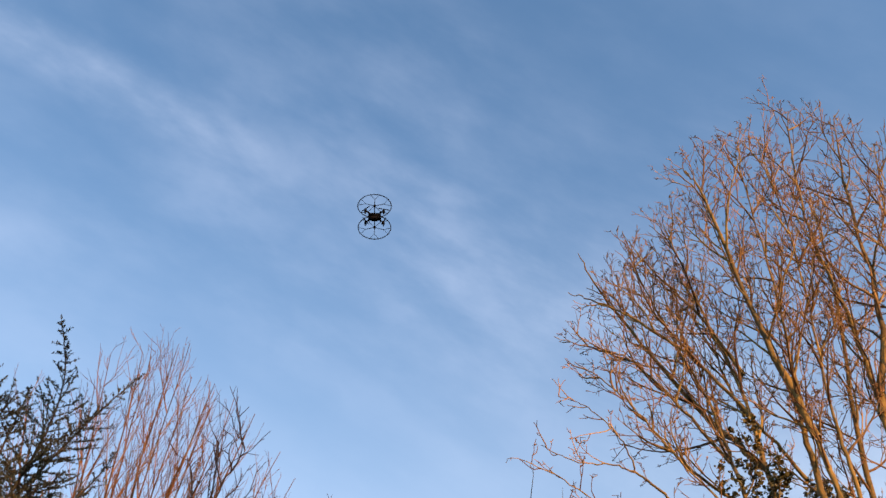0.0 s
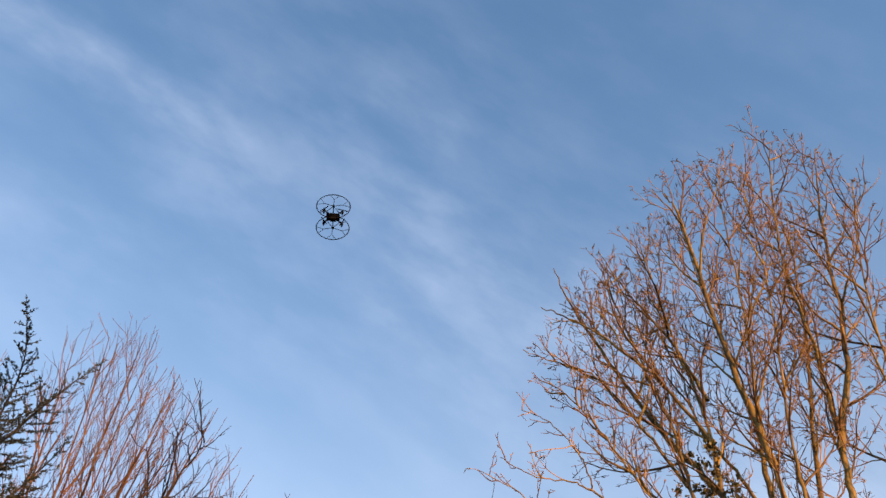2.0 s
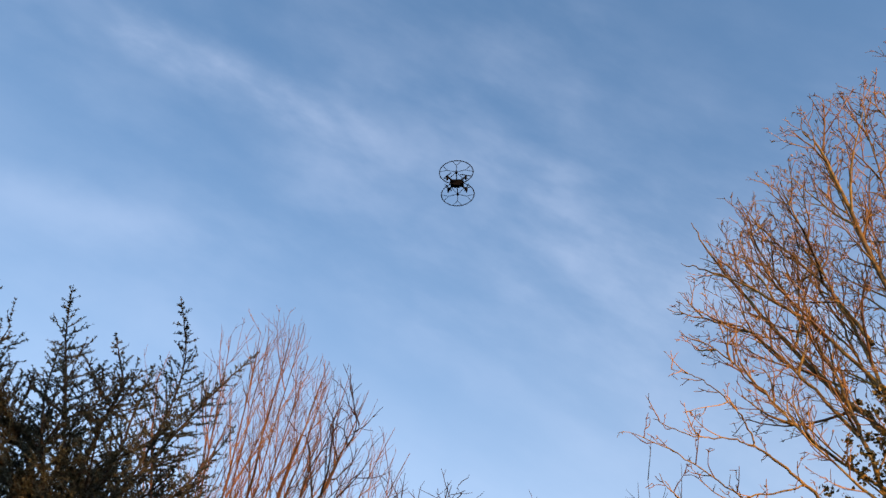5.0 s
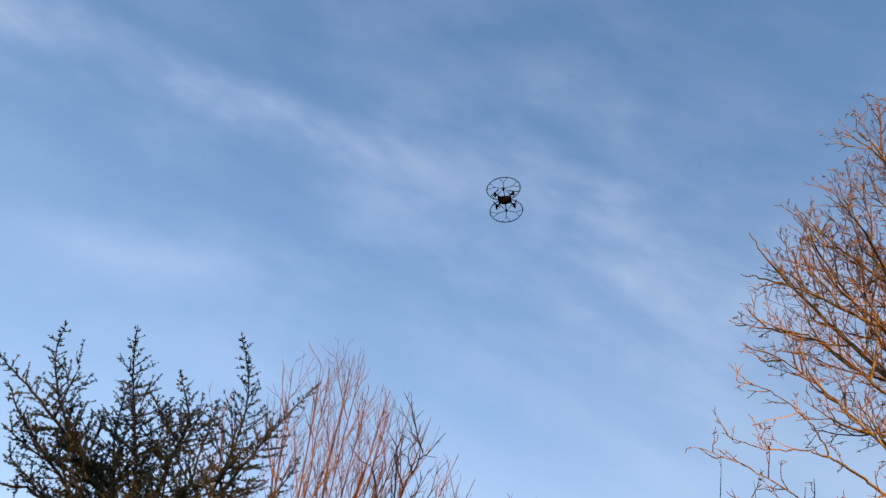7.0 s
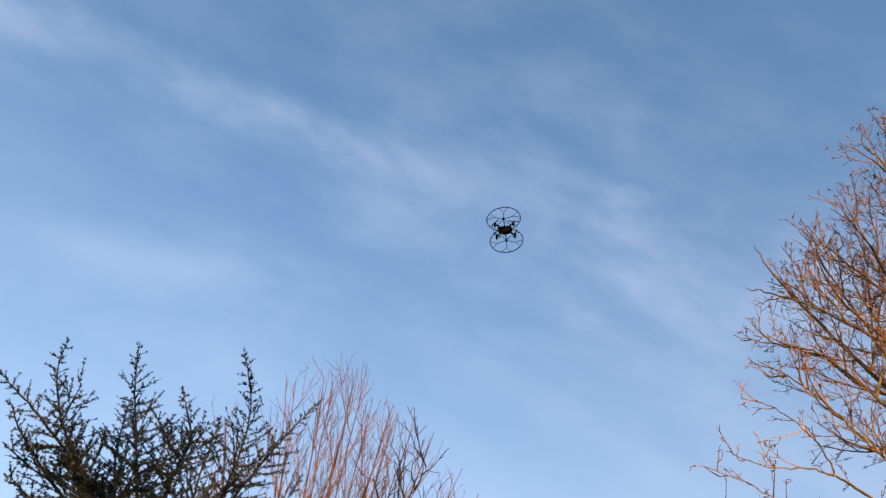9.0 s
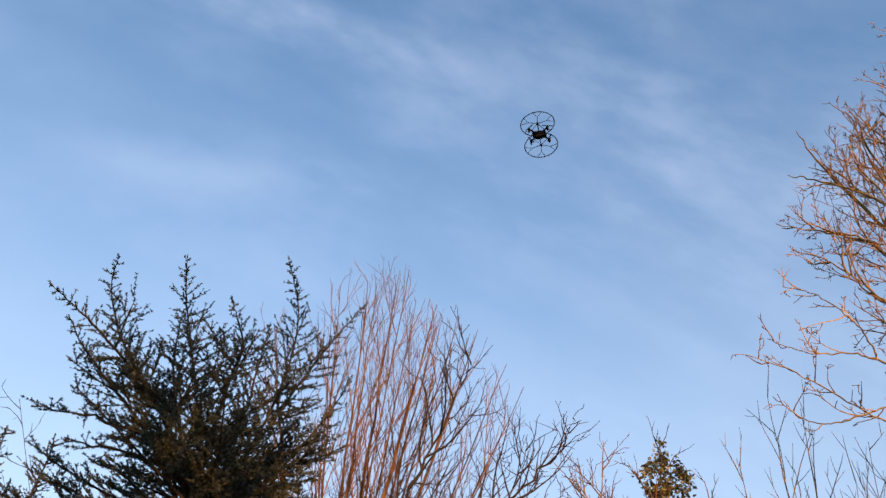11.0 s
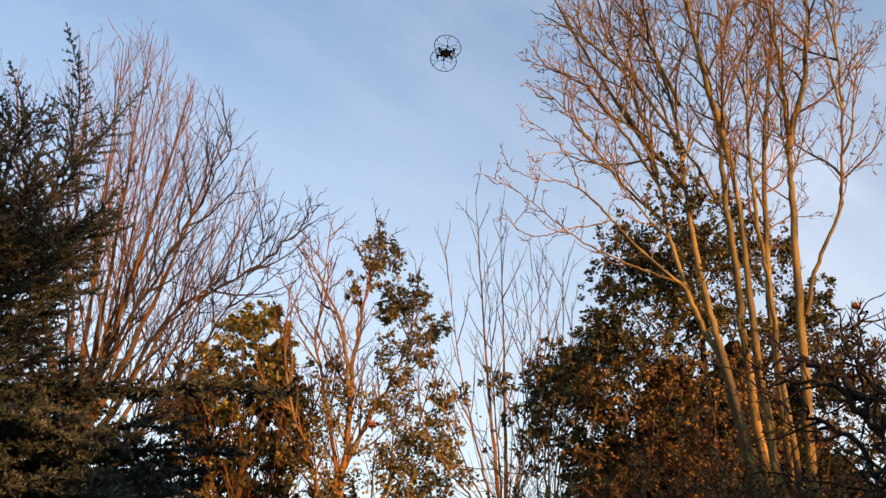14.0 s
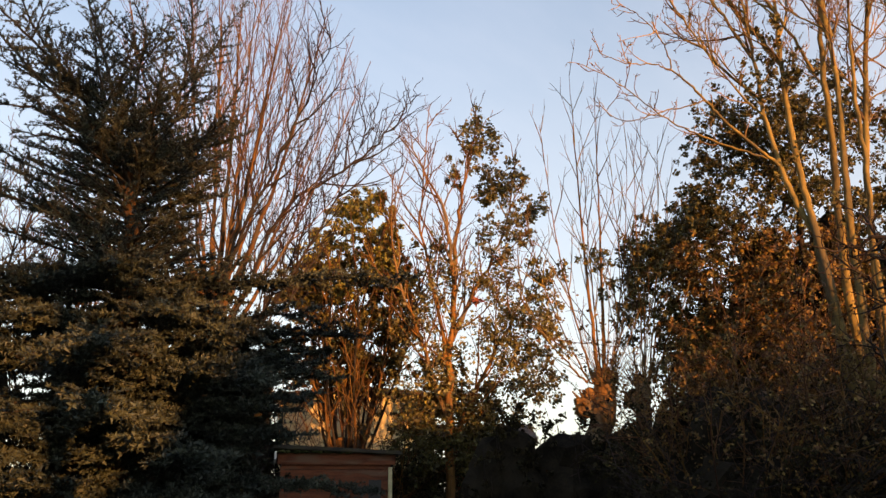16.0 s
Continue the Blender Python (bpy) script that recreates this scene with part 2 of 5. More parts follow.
class Tubes:
    """Many tapered tubes in one mesh."""

    def __init__(self, sides=4):
        self.sides, self.lines = sides, {}

    def add(self, pts, r0, r1, flare=0.0):
        n = len(pts)
        radii = [r0 + (r1 - r0) * i / (n - 1) for i in range(n)]
        if flare:
            radii[0] *= 1 + flare
        self.lines.setdefault(n, []).append(([tuple(p) for p in pts], radii))

    def make(self, name, mat, parent, label="", kind=""):
        verts, faces, base, s = [], [], 0, self.sides
        ang = np.arange(s) * 2 * np.pi / s
        for n, rows in self.lines.items():
            p = np.array([r[0] for r in rows])
            rad = np.array([r[1] for r in rows])
            d = np.gradient(p, axis=1)
            d /= np.linalg.norm(d, axis=2, keepdims=True) + 1e-9
            ref = np.where(np.abs(d[..., 2:3]) > 0.95, np.array([1.0, 0, 0]), np.array([0, 0, 1.0]))
            # one reference per line, so that rings do not twist
            ref = np.repeat(ref[:, :1], n, axis=1)
            a = np.cross(d, ref)
            a /= np.linalg.norm(a, axis=2, keepdims=True) + 1e-9
            b = np.cross(d, a)
            ring = p[:, :, None] + rad[:, :, None, None] * (np.cos(ang)[None, None, :, None] * a[:, :, None] + np.sin(ang)[None, None, :, None] * b[:, :, None])
            verts.append(ring.reshape(-1, 3))
            k = len(rows)
            i0 = base + (np.arange(k)[:, None, None] * n + np.arange(n - 1)[None, :, None]) * s
            j, j2 = np.arange(s)[None, None], (np.arange(s)[None, None] + 1) % s
            faces.append(np.stack(np.broadcast_arrays(i0 + j, i0 + j2, i0 + s + j2, i0 + s + j), -1).reshape(-1, 4))
            base += k * n * s
        if not verts:
            return None
        v, f = np.concatenate(verts), np.concatenate(faces)
        me = bpy.data.meshes.new(name)
        me.vertices.add(len(v))
        me.vertices.foreach_set("co", v.ravel())
        me.loops.add(f.size)
        me.loops.foreach_set("vertex_index", f.ravel())
        me.polygons.add(len(f))
        me.polygons.foreach_set("loop_start", np.arange(len(f)) * 4)
        me.polygons.foreach_set("use_smooth", [True] * len(f))
        me.materials.append(mat)
        me.update()
        me.validate()
        ob = new(name, me)
        ob.parent = parent
        return tagged(local(ob, parent), label, kind=kind)


class Leaves:
    """Many small folded leaves, or tufts of needles, in one mesh."""

    def __init__(self, seed):
        self.rng = np.random.default_rng(seed)
        self.rows = []

    def clump(self, centre, radius, count, size, shell=0.55, droop=0.2):
        r = self.rng
        d = r.normal(size=(count, 3))
        d /= np.linalg.norm(d, axis=1, keepdims=True)
        # small sprays gathered round uneven centres, so that the outline breaks up
        sprays = max(4, count // 26)
        q = r.normal(size=(sprays, 3))
        q /= np.linalg.norm(q, axis=1, keepdims=True)
        q *= (shell + (1.25 - shell) * r.random((sprays, 1)) ** 0.6)
        which = r.integers(0, sprays, count)
        off = r.normal(size=(count, 3)) * 0.115
        p = np.array(centre) + (q[which] + off) * np.array(radius)
        d = d * 0.7 + q[which]
        self.put(p, d, size, droop)

    def put(self, p, d, size, droop=0.2):
        r, n = self.rng, len(p)
        way = d + r.normal(size=(n, 3)) * 0.7 + np.array([0, 0, -droop])
        way /= np.linalg.norm(way, axis=1, keepdims=True)
        side = np.cross(way, r.normal(size=(n, 3)))
        side /= np.linalg.norm(side, axis=1, keepdims=True) + 1e-9
        up = np.cross(side, way)
        length = size * (0.6 + 0.8 * r.random(n))[:, None]
        wide = length * (0.28 + 0.14 * r.random(n))[:, None]
        mid = p + way * length * 0.45
        self.rows.append(np.stack([p, mid + side * wide + up * wide * 0.35, p + way * length, mid - side * wide + up * wide * 0.35], 1))

    def make(self, name, mat, parent, label=""):
        v = np.concatenate(self.rows)
        k = len(v)
        v = v.reshape(-1, 3)
        i = np.arange(k)[:, None] * 4
        f = np.concatenate([i + [0, 1, 2], i + [0, 2, 3]], 1).reshape(-1, 3)
        me = bpy.data.meshes.new(name)
        me.vertices.add(len(v))
        me.vertices.foreach_set("co", v.ravel())
        me.loops.add(f.size)
        me.loops.foreach_set("vertex_index", f.ravel())
        me.polygons.add(len(f))
        me.polygons.foreach_set("loop_start", np.arange(len(f)) * 3)
        me.materials.append(mat)
        me.update()
        me.validate()
        ob = new(name, me)
        ob.parent = parent
        return tagged(local(ob, parent), label, kind="stuff")


def gauss3(rng):
    return Vector((rng.gauss(0, 1), rng.gauss(0, 1), rng.gauss(0, 1)))


def shoot(rng, p, d, length, steps, wob, up):
    pts, p, d = [Vector(p)], Vector(p), Vector(d)
    for _ in range(steps):
        d = (d + gauss3(rng) * wob + Vector((0, 0, up))).normalized()
        p = p + d * (length / steps)
        pts.append(p)
    return pts


def spline(points, per=5, rng=None, wob=0.0):
    """A smooth line through some points (Catmull-Rom)."""
    q = [Vector(p) for p in points]
    q = [q[0] * 2 - q[1], *q, q[-1] * 2 - q[-2]]
    out = []
    for i in range(1, len(q) - 2):
        for k in range(per):
            t = k / per
            a, b, c, d = q[i - 1], q[i], q[i + 1], q[i + 2]
            out.append(0.5 * (2 * b + (c - a) * t + (2 * a - 5 * b + 4 * c - d) * t * t + (3 * b - a - 3 * c + d) * t**3))
    out.append(q[-2])
    if rng and wob:
        out = [out[0]] + [p + gauss3(rng) * wob for p in out[1:]]
    return out


def sprout(rng, pts, levels, depth, sink, keep=None, r_parent=0.03):
    """Side shoots along a line, and theirs, level by level. sink(depth, pts, r0, r1) takes each."""
    lv = levels[depth]
    seg = [(pts[i + 1] - pts[i]).length for i in range(len(pts) - 1)]
    total = sum(seg)
    count = int(lv["per_m"] * total * (1 - lv["start"]) + rng.random())
    turn = rng.random() * 6.28
    for k in range(count):
        f = lv["start"] + (1 - lv["start"]) * (k + rng.random()) / max(count, 1)
        f = min(f, 0.995)
        s, i = f * total, 0
        while s > seg[i] and i < len(seg) - 1:
            s -= seg[i]
            i += 1
        d = (pts[i + 1] - pts[i]).normalized()
        p = pts[i] + d * s
        turn += 2.4 + rng.uniform(-0.4, 0.4)
        o = d.orthogonal().normalized()
        o = Matrix.Rotation(turn, 3, d) @ o
        ang = radians(rng.uniform(*lv["angle"]))
        way = d * math.cos(ang) + o * math.sin(ang)
        way = (way + Vector((0, 0, lv.get("lift", 0.0)))).normalized()
        length = (lv["len"][0] + (lv["len"][1] - lv["len"][0]) * f) * rng.uniform(0.6, 1.35)
        new_pts = shoot(rng, p, way, length, lv["steps"], lv["wob"], lv["up"])
        if keep:
            for _ in range(3):
                if keep(new_pts[-1]):
                    break
                length *= 0.55
                new_pts = shoot(rng, p, way, length, lv["steps"], lv["wob"], lv["up"])
            else:
                continue
        r0 = lv["r"][0] * min(1.3, 0.5 + length / max(lv["len"]))
        sink(depth, new_pts, r0, lv["r"][1])
        if depth + 1 < len(levels):
            sprout(rng, new_pts, levels, depth + 1, sink, keep, r0)


# ---- setting ----
def ground():
    rng = random.Random(5)
    bm = bmesh.new()
    bmesh.ops.create_grid(bm, x_segments=60, y_segments=60, size=300)
    for v in bm.verts:
        v.co.x = math.copysign(abs(v.co.x / 300) ** 1.8 * 300, v.co.x)
        v.co.y = math.copysign(abs(v.co.y / 300) ** 1.8 * 300, v.co.y)
        v.co.z = rng.uniform(-0.04, 0.03) if v.co.length < 80 else 0
    ob = part("ground", bm, GRASS, smooth=True)
    tagged(ob, "rough winter grass with bare soil patches", "ground", kind="structure")


def gable_house(name, x0, x1, y0, y1, eave, ridge, wall_mat, roof_mat, label, category, along_x=True, windows=()):
    """A plain house: walls with thickness, a pitched roof, window openings as framed recesses."""
    e = thing(name, ((x0 + x1) / 2, (y0 + y1) / 2, 0), label, category)
    bm = bmesh.new()
    cx, cy = (x0 + x1) / 2, (y0 + y1) / 2
    if along_x:
        prof = [(y0, 0), (y1, 0), (y1, eave), (cy, ridge), (y0, eave)]
        rings = [[bm.verts.new((x, y, z)) for y, z in prof] for x in (x0, x1)]
    else:
        prof = [(x0, 0), (x1, 0), (x1, eave), (cx, ridge), (x0, eave)]
        rings = [[bm.verts.new((x, y, z)) for x, z in prof] for y in (y0, y1)]
    bm.faces.new(rings[0])
    bm.faces.new(rings[1][::-1])
    for i in range(5):
        j = (i + 1) % 5
        bm.faces.new((rings[0][i], rings[1][i], rings[1][j], rings[0][j]))
    local(part("wall", bm, wall_mat, e), e)
    o, th = 0.3, 0.12
    for sgn in (-1, 1):
        bm = bmesh.new()
        if along_x:
            ye = y0 if sgn < 0 else y1
            slope = (ridge - eave) / abs(cy - ye)
            pts = [(cy, ridge + 0.03), (ye + sgn * o, eave - slope * o + 0.03)]
            quad = [(x0 - o, *pts[0]), (x1 + o, *pts[0]), (x1 + o, *pts[1]), (x0 - o, *pts[1])]
        else:
            xe = x0 if sgn < 0 else x1
            slope = (ridge - eave) / abs(cx - xe)
            a, b = (cx, ridge + 0.03), (xe + sgn * o, eave - slope * o + 0.03)
            quad = [(a[0], y0 - o, a[1]), (a[0], y1 + o, a[1]), (b[0], y1 + o, b[1]), (b[0], y0 - o, b[1])]
        lo = [bm.verts.new(q) for q in quad]
        hi = [bm.verts.new((q[0], q[1], q[2] + th)) for q in quad]
        bm.faces.new(lo)
        bm.faces.new(hi[::-1])
        for i in range(4):
            j = (i + 1) % 4
            bm.faces.new((lo[i], lo[j], hi[j], hi[i]))
        local(part("roof", bm, roof_mat, e), e)
    for (wx, wz, ww, wh) in windows:
        fr = local(part("window", box((ww + 0.14, 0.08, wh + 0.14), (wx, y0 - 0.02, wz), 0.01), WHITE_TRIM, e, "white window frame"), e)
        local(part("pane", box((ww, 0.03, wh), (wx, y0 - 0.062, wz)), GLASS, fr), e)
    return e


def shed():
    """Small boarded shed with a mossy felt roof; its front faces the garden."""
    at = Vector((-3.9, 13.55, 0))
    e = thing("garden_shed", at, "small red-brown boarded garden shed with a mossy felt roof", "shed")
    turn = pose(*at, 0, 0, 11)
    w, dep, h = 1.95, 2.0, 2.12

    def add(name, bm, mat, parent=e, label=""):
        bmesh.ops.transform(bm, matrix=turn, verts=bm.verts)
        return local(part(name, bm, mat, parent, label), e)

    add("body", box((w - 0.06, dep - 0.06, h - 0.05), (w / 2, dep / 2, (h - 0.05) / 2)), BARK_DARK, e, "dark framed inside of the shed")
    rng = random.Random(3)
    n = 16
    for k in range(n):  # front boards, lapped
        z = (k + 0.5) * (h - 0.12) / n
        add("board", box((w, 0.022, (h - 0.12) / n - 0.006), (w / 2, rng.uniform(-0.004, 0.004), z), 0.004, pose(0, 0, 0, -4)), SHED_WOOD)
        add("board", box((0.022, dep, (h - 0.12) / n - 0.006), (rng.uniform(-0.004, 0.004), dep / 2, z), 0.004, pose(0, 0, 0, 0, 4)), SHED_WOOD)
    add("fascia", box((w + 0.16, 0.03, 0.2), (w / 2, -0.05, h - 0.06), 0.005), SHED_WOOD, e, "red-brown fascia board under the eave")
    add("corner_trim", box((0.07, 0.05, h - 0.2), (w - 0.01, -0.035, (h - 0.2) / 2), 0.006), SHED_TRIM, e, "pale corner board")
    add("corner_trim", box((0.07, 0.05, h - 0.2), (0.01, -0.035, (h - 0.2) / 2), 0.006), SHED_WOOD)
    add("barge_board", box((0.035, dep + 0.3, 0.14), (-0.12, dep / 2, h - 0.1), 0.006, pose(0, 0, 0, -5)), WHITE_TRIM, e, "pale barge board of the roof")
    door = add("door", box((0.72, 0.035, 1.78), (1.2, -0.05, 0.93), 0.006), SHED_WOOD, e, "boarded shed door")
    for k in range(5):
        add("plank", box((0.13, 0.012, 1.72), (0.93 + k * 0.138, -0.076, 0.93), 0.003), SHED_WOOD, door)
    win = add("window", box((0.30, 0.03, 0.42), (1.66, -0.045, 1.52), 0.005), SHED_WOOD, e, "small dark window")
    add("pane", box((0.23, 0.012, 0.35), (1.66, -0.064, 1.52)), GLASS, win)
    roof = add("roof", box((w + 0.34, dep + 0.4, 0.07), (w / 2, dep / 2, h + 0.04), 0.01, pose(0, 0, 0, -3, 2.5)), FELT, e, "black mossy roof felt")
    bm = bmesh.new()
    for k in range(60):
        x, y = rng.uniform(-0.1, w + 0.1), -0.16 + abs(rng.gauss(0, 0.12))
        m = pose(x, y, h + 0.055 - 0.05 * y, 0, 0, rng.uniform(0, 90)) @ Matrix.Diagonal((rng.uniform(0.03, 0.09), rng.uniform(0.03, 0.07), rng.uniform(0.015, 0.04), 1))
        bmesh.ops.create_icosphere(bm, subdivisions=1, radius=1.0, matrix=m)
    add("moss", bm, MOSS, roof, "lumps of moss")
    return e


def unseen_shade_walls():
    """Unseen plain house and wall added behind the camera; the house shades low growth."""
    gable_house("shade_house_behind", 8.6, 27.0, -12.0, -5.2, 5.1, 7.0, PLAIN_WALL, TILE_ROOF, "plain rendered house wall closing the garden", "wall")
    ob = part("wall_garden_behind", box((22.0, 0.3, 2.6), (-2.6, -5.4, 1.3), 0.02), PLAIN_WALL)
    tagged(ob, "plain tall garden wall beside the house", "wall", kind="structure")


def shade_mass(parent, blobs):
    """Lumpy core of a bush behind its outer leaves, near-black as painted shade."""
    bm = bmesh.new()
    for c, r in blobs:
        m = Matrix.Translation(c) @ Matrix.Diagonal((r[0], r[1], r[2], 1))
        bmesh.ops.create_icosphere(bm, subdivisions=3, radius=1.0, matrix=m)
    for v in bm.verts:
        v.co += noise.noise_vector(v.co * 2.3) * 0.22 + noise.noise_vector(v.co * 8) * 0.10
    return tagged(local(part("shade_mass", bm, SHADE_CORE, parent, "close-grown dead twigs inside"), parent), kind="stuff")


# ---- trees ----
def sinks(tubes_by_depth):
    return lambda depth, pts, r0, r1: tubes_by_depth[min(depth, len(tubes_by_depth) - 1)].add(pts, r0, r1)


def big_ash():
    """Tall many-stemmed bare tree, branching into a dense fan of upswept twigs."""
    rng = random.Random(11)
    e = thing("bare_tree", (5.3, 10.2, 0), "tall bare multi-stemmed tree with golden sunlit bark", "tree")
    stems = [
        ([(5.1, 10.3, 0), (4.95, 10.4, 2.5), (4.69, 10.4, 5.12), (4.46, 10.43, 5.8), (4.28, 10.46, 6.44), (4.12, 10.49, 7.36), (4.04, 10.52, 8.38), (3.93, 10.55, 9.45), (3.6, 10.7, 11.2), (3.3, 10.8, 12.6)], 0.066, 0.008, 0.58),
        ([(5.2, 10.25, 0), (4.98, 10.3, 2.8), (4.68, 10.3, 5.09), (4.55, 10.33, 6.02), (4.44, 10.35, 7.36), (4.43, 10.38, 8.44), (4.44, 10.4, 9.36), (4.2, 10.5, 11.3), (3.95, 10.5, 13.3)], 0.078, 0.008, 0.56),
        ([(5.25, 10.4, 0), (5.15, 10.45, 3), (5.11, 10.5, 5.33), (5.18, 10.53, 7.05), (5.2, 10.57, 8.75), (5.26, 10.6, 9.48), (5.0, 10.5, 11.4), (4.75, 10.4, 13.8)], 0.086, 0.008, 0.56),
        ([(5.2, 10.0, 0), (5.1, 10, 3), (5.04, 10, 5.19), (5.07, 10, 6.39), (5.11, 10, 7.46), (5.08, 10, 8.45), (5.06, 10, 9.12), (5.2, 9.8, 11.6), (5.3, 9.7, 14.4)], 0.076, 0.008, 0.54),
        ([(5.35, 9.85, 0), (5.28, 9.8, 3), (5.24, 9.8, 5.02), (5.29, 9.8, 6.32), (5.27, 9.8, 7.31), (5.3, 9.8, 8.34), (5.35, 9.8, 9.0), (5.6, 9.6, 11.5), (5.7, 9.5, 14.6)], 0.052, 0.008, 0.54),
        ([(5.5, 10.1, 0), (5.55, 10.05, 2), (5.62, 10.03, 3.92), (5.78, 9.94, 5.92), (5.92, 9.86, 7.62), (6.01, 9.81, 8.72), (6.1, 9.75, 10.2), (6.0, 9.6, 12.5), (6.4, 9.4, 15.2)], 0.098, 0.008, 0.5),
        ([(5.86, 9.9, 5.9), (6.1, 9.75, 6.7), (6.5, 9.5, 7.6), (6.72, 9.3, 9.2), (6.9, 9.1, 11.5), (7.3, 8.9, 13.6)], 0.036, 0.008, 0.2),
        ([(5.6, 10.6, 0), (5.65, 10.7, 3), (5.75, 10.75, 6), (6.2, 11.0, 9), (6.8, 11.0, 12), (7.1, 10.8, 14.9)], 0.085, 0.008, 0.45),
        ([(4.43, 10.38, 8.2), (4.0, 10.9, 9.4), (3.3, 11.1, 11), (2.75, 11.2, 12.4), (2.5, 11.2, 13.3)], 0.05, 0.007, 0.1),
        ([(5.08, 10.0, 8.45), (4.7, 9.8, 10.4), (4.3, 9.3, 12.6), (4.1, 9.2, 13.2)], 0.055, 0.007, 0.1),
        ([(4.15, 10.46, 7.55), (3.53, 10.49, 8.12), (3.19, 10.52, 8.6), (2.82, 10.54, 9.35), (2.41, 10.57, 9.86), (2.06, 10.6, 10.21)], 0.024, 0.006, 0.22),
        ([(4.01, 10.5, 8.36), (3.46, 10.6, 9.52), (2.95, 10.7, 10.34), (2.42, 10.8, 10.66), (1.84, 10.9, 10.95)], 0.026, 0.006, 0.22),
        ([(4.49, 10.4, 9.05), (3.8, 10.57, 10.37), (3.06, 10.75, 11.33), (2.44, 10.93, 11.89), (2.2, 11.1, 12.15)], 0.03, 0.006, 0.22),
        ([(4.52, 10.4, 9.82), (4.22, 10.55, 11.03), (3.7, 10.7, 12.21), (3.35, 10.85, 13.1)], 0.034, 0.006, 0.22),
        ([(5.0, 10.5, 8.09), (4.75, 10.68, 8.9), (4.47, 10.85, 9.77), (4.42, 11.02, 11.09), (4.34, 11.2, 12.4)], 0.03, 0.006, 0.22),
        ([(6.0, 9.82, 8.7), (6.5, 9.6, 10.4), (6.75, 9.4, 12.8), (7.1, 9.2, 14.9)], 0.055, 0.007, 0.1),
    ]
    # long bare limbs that reach out low over the garden, with hooked twigs
    low_limbs = [
        ([(4.28, 10.45, 6.44), (3.87, 10.36, 6.75), (3.37, 10.27, 7.17), (3.09, 10.18, 7.45), (2.79, 10.09, 7.73), (2.54, 10.0, 7.88)], 0.03, 0.014),
        ([(2.54, 10.0, 7.88), (2.51, 9.94, 8.02), (2.39, 9.88, 8.31), (2.21, 9.82, 8.54), (1.94, 9.76, 8.77), (1.58, 9.7, 8.87)], 0.013, 0.005),
        ([(2.54, 10.0, 7.88), (2.28, 9.92, 7.94), (1.97, 9.84, 7.9), (1.6, 9.76, 7.95), (1.28, 9.6, 8.03)], 0.012, 0.005),
        ([(4.24, 10.45, 6.53), (3.74, 10.35, 6.66), (3.33, 10.26, 6.74), (2.87, 10.16, 6.9), (2.5, 10.07, 7.05), (2.0, 9.88, 7.33), (1.46, 9.69, 7.63), (0.97, 9.5, 7.76)], 0.02, 0.005),
        ([(3.1, 10.2, 7.46), (2.77, 10.12, 7.32), (2.44, 10.03, 7.22), (2.06, 9.95, 7.06), (1.8, 9.87, 6.97), (1.5, 9.78, 7.02), (1.35, 9.7, 7.2)], 0.012, 0.005),
        ([(4.1, 10.5, 7.5), (3.5, 10.4, 8.2), (3.1, 10.3, 8.6), (2.8, 10.2, 8.75)], 0.014, 0.005),
    ]
    levels = [
        dict(per_m=2.9, start=0, len=(2.1, 0.8), angle=(24, 50), up=0.075, wob=0.105, steps=9, r=(0.018, 0.005)),
        dict(per_m=5.6, start=0.15, len=(0.8, 0.4), angle=(22, 50), up=0.10, wob=0.12, steps=6, r=(0.0085, 0.004)),
        dict(per_m=7.0, start=0.1, len=(0.26, 0.15), angle=(24, 55), up=0.10, wob=0.14, steps=4, r=(0.0055, 0.0035)),
    ]
    heights, radii = (3, 6.5, 8, 10, 12, 13.2, 14.4, 15.6), (0.4, 1.4, 2.5, 4.1, 3.8, 2.7, 1.6, 0.6)

    def keep(p):
        cx, cy = 5.3 + 0.11 * (p.z - 6), 10.3 - 0.03 * (p.z - 6)
        return math.hypot(p.x - cx, p.y - cy) < np.interp(p.z, heights, radii) + rng.uniform(-0.2, 0.25)

    branches, twigs, buds = Tubes(5), Tubes(3), Tubes(3)

    def sink(depth, pts, r0, r1):
        (branches if depth == 0 else twigs).add(pts, r0, r1)
        if depth > 0 and rng.random() < 0.5:
            d = (pts[-1] - pts[-2]).normalized()
            for k in range(2):
                buds.add([pts[-1], pts[-1] + (d + gauss3(rng) * 0.5) * 0.035, pts[-1] + (d + gauss3(rng) * 0.5) * 0.07], 0.008, 0.004)

    for pts, r0, r1, start in stems:
        line = spline(pts, 6, rng, 0.012)
        t = Tubes(9)
        t.add(line, r0, r1, 0.15)
        t.make("stem", BARK_TAN, e)
        low = pts[-1][2] < 11.2
        first = {**levels[0], "start": start, **(dict(per_m=3.6, len=(1.0, 0.5)) if low else {})}
        sprout(rng, line, [first, *levels[1:]], 0, sink, (lambda p: p.x > 1.9 + rng.uniform(-0.1, 0.2)) if low else keep, r0)
    hooks = [
        dict(per_m=4.2, start=0.22, len=(0.5, 0.3), angle=(35, 72), up=0.17, wob=0.16, steps=6, r=(0.008, 0.0045)),
        dict(per_m=5.5, start=0.25, len=(0.17, 0.1), angle=(35, 70), up=0.12, wob=0.2, steps=3, r=(0.006, 0.004)),
    ]
    for pts, r0, r1 in low_limbs:
        line = spline(pts, 6, rng, 0.008)
        t = Tubes(7)
        t.add(line, r0, r1)
        t.make("limb", BARK_TAN, e)
        sprout(rng, line, hooks, 0, lambda d, p, a, b: sink(1, p, a, b))
    branches.make("branch", BRANCH_TAN, e, "sunlit tan side branches", "stuff")
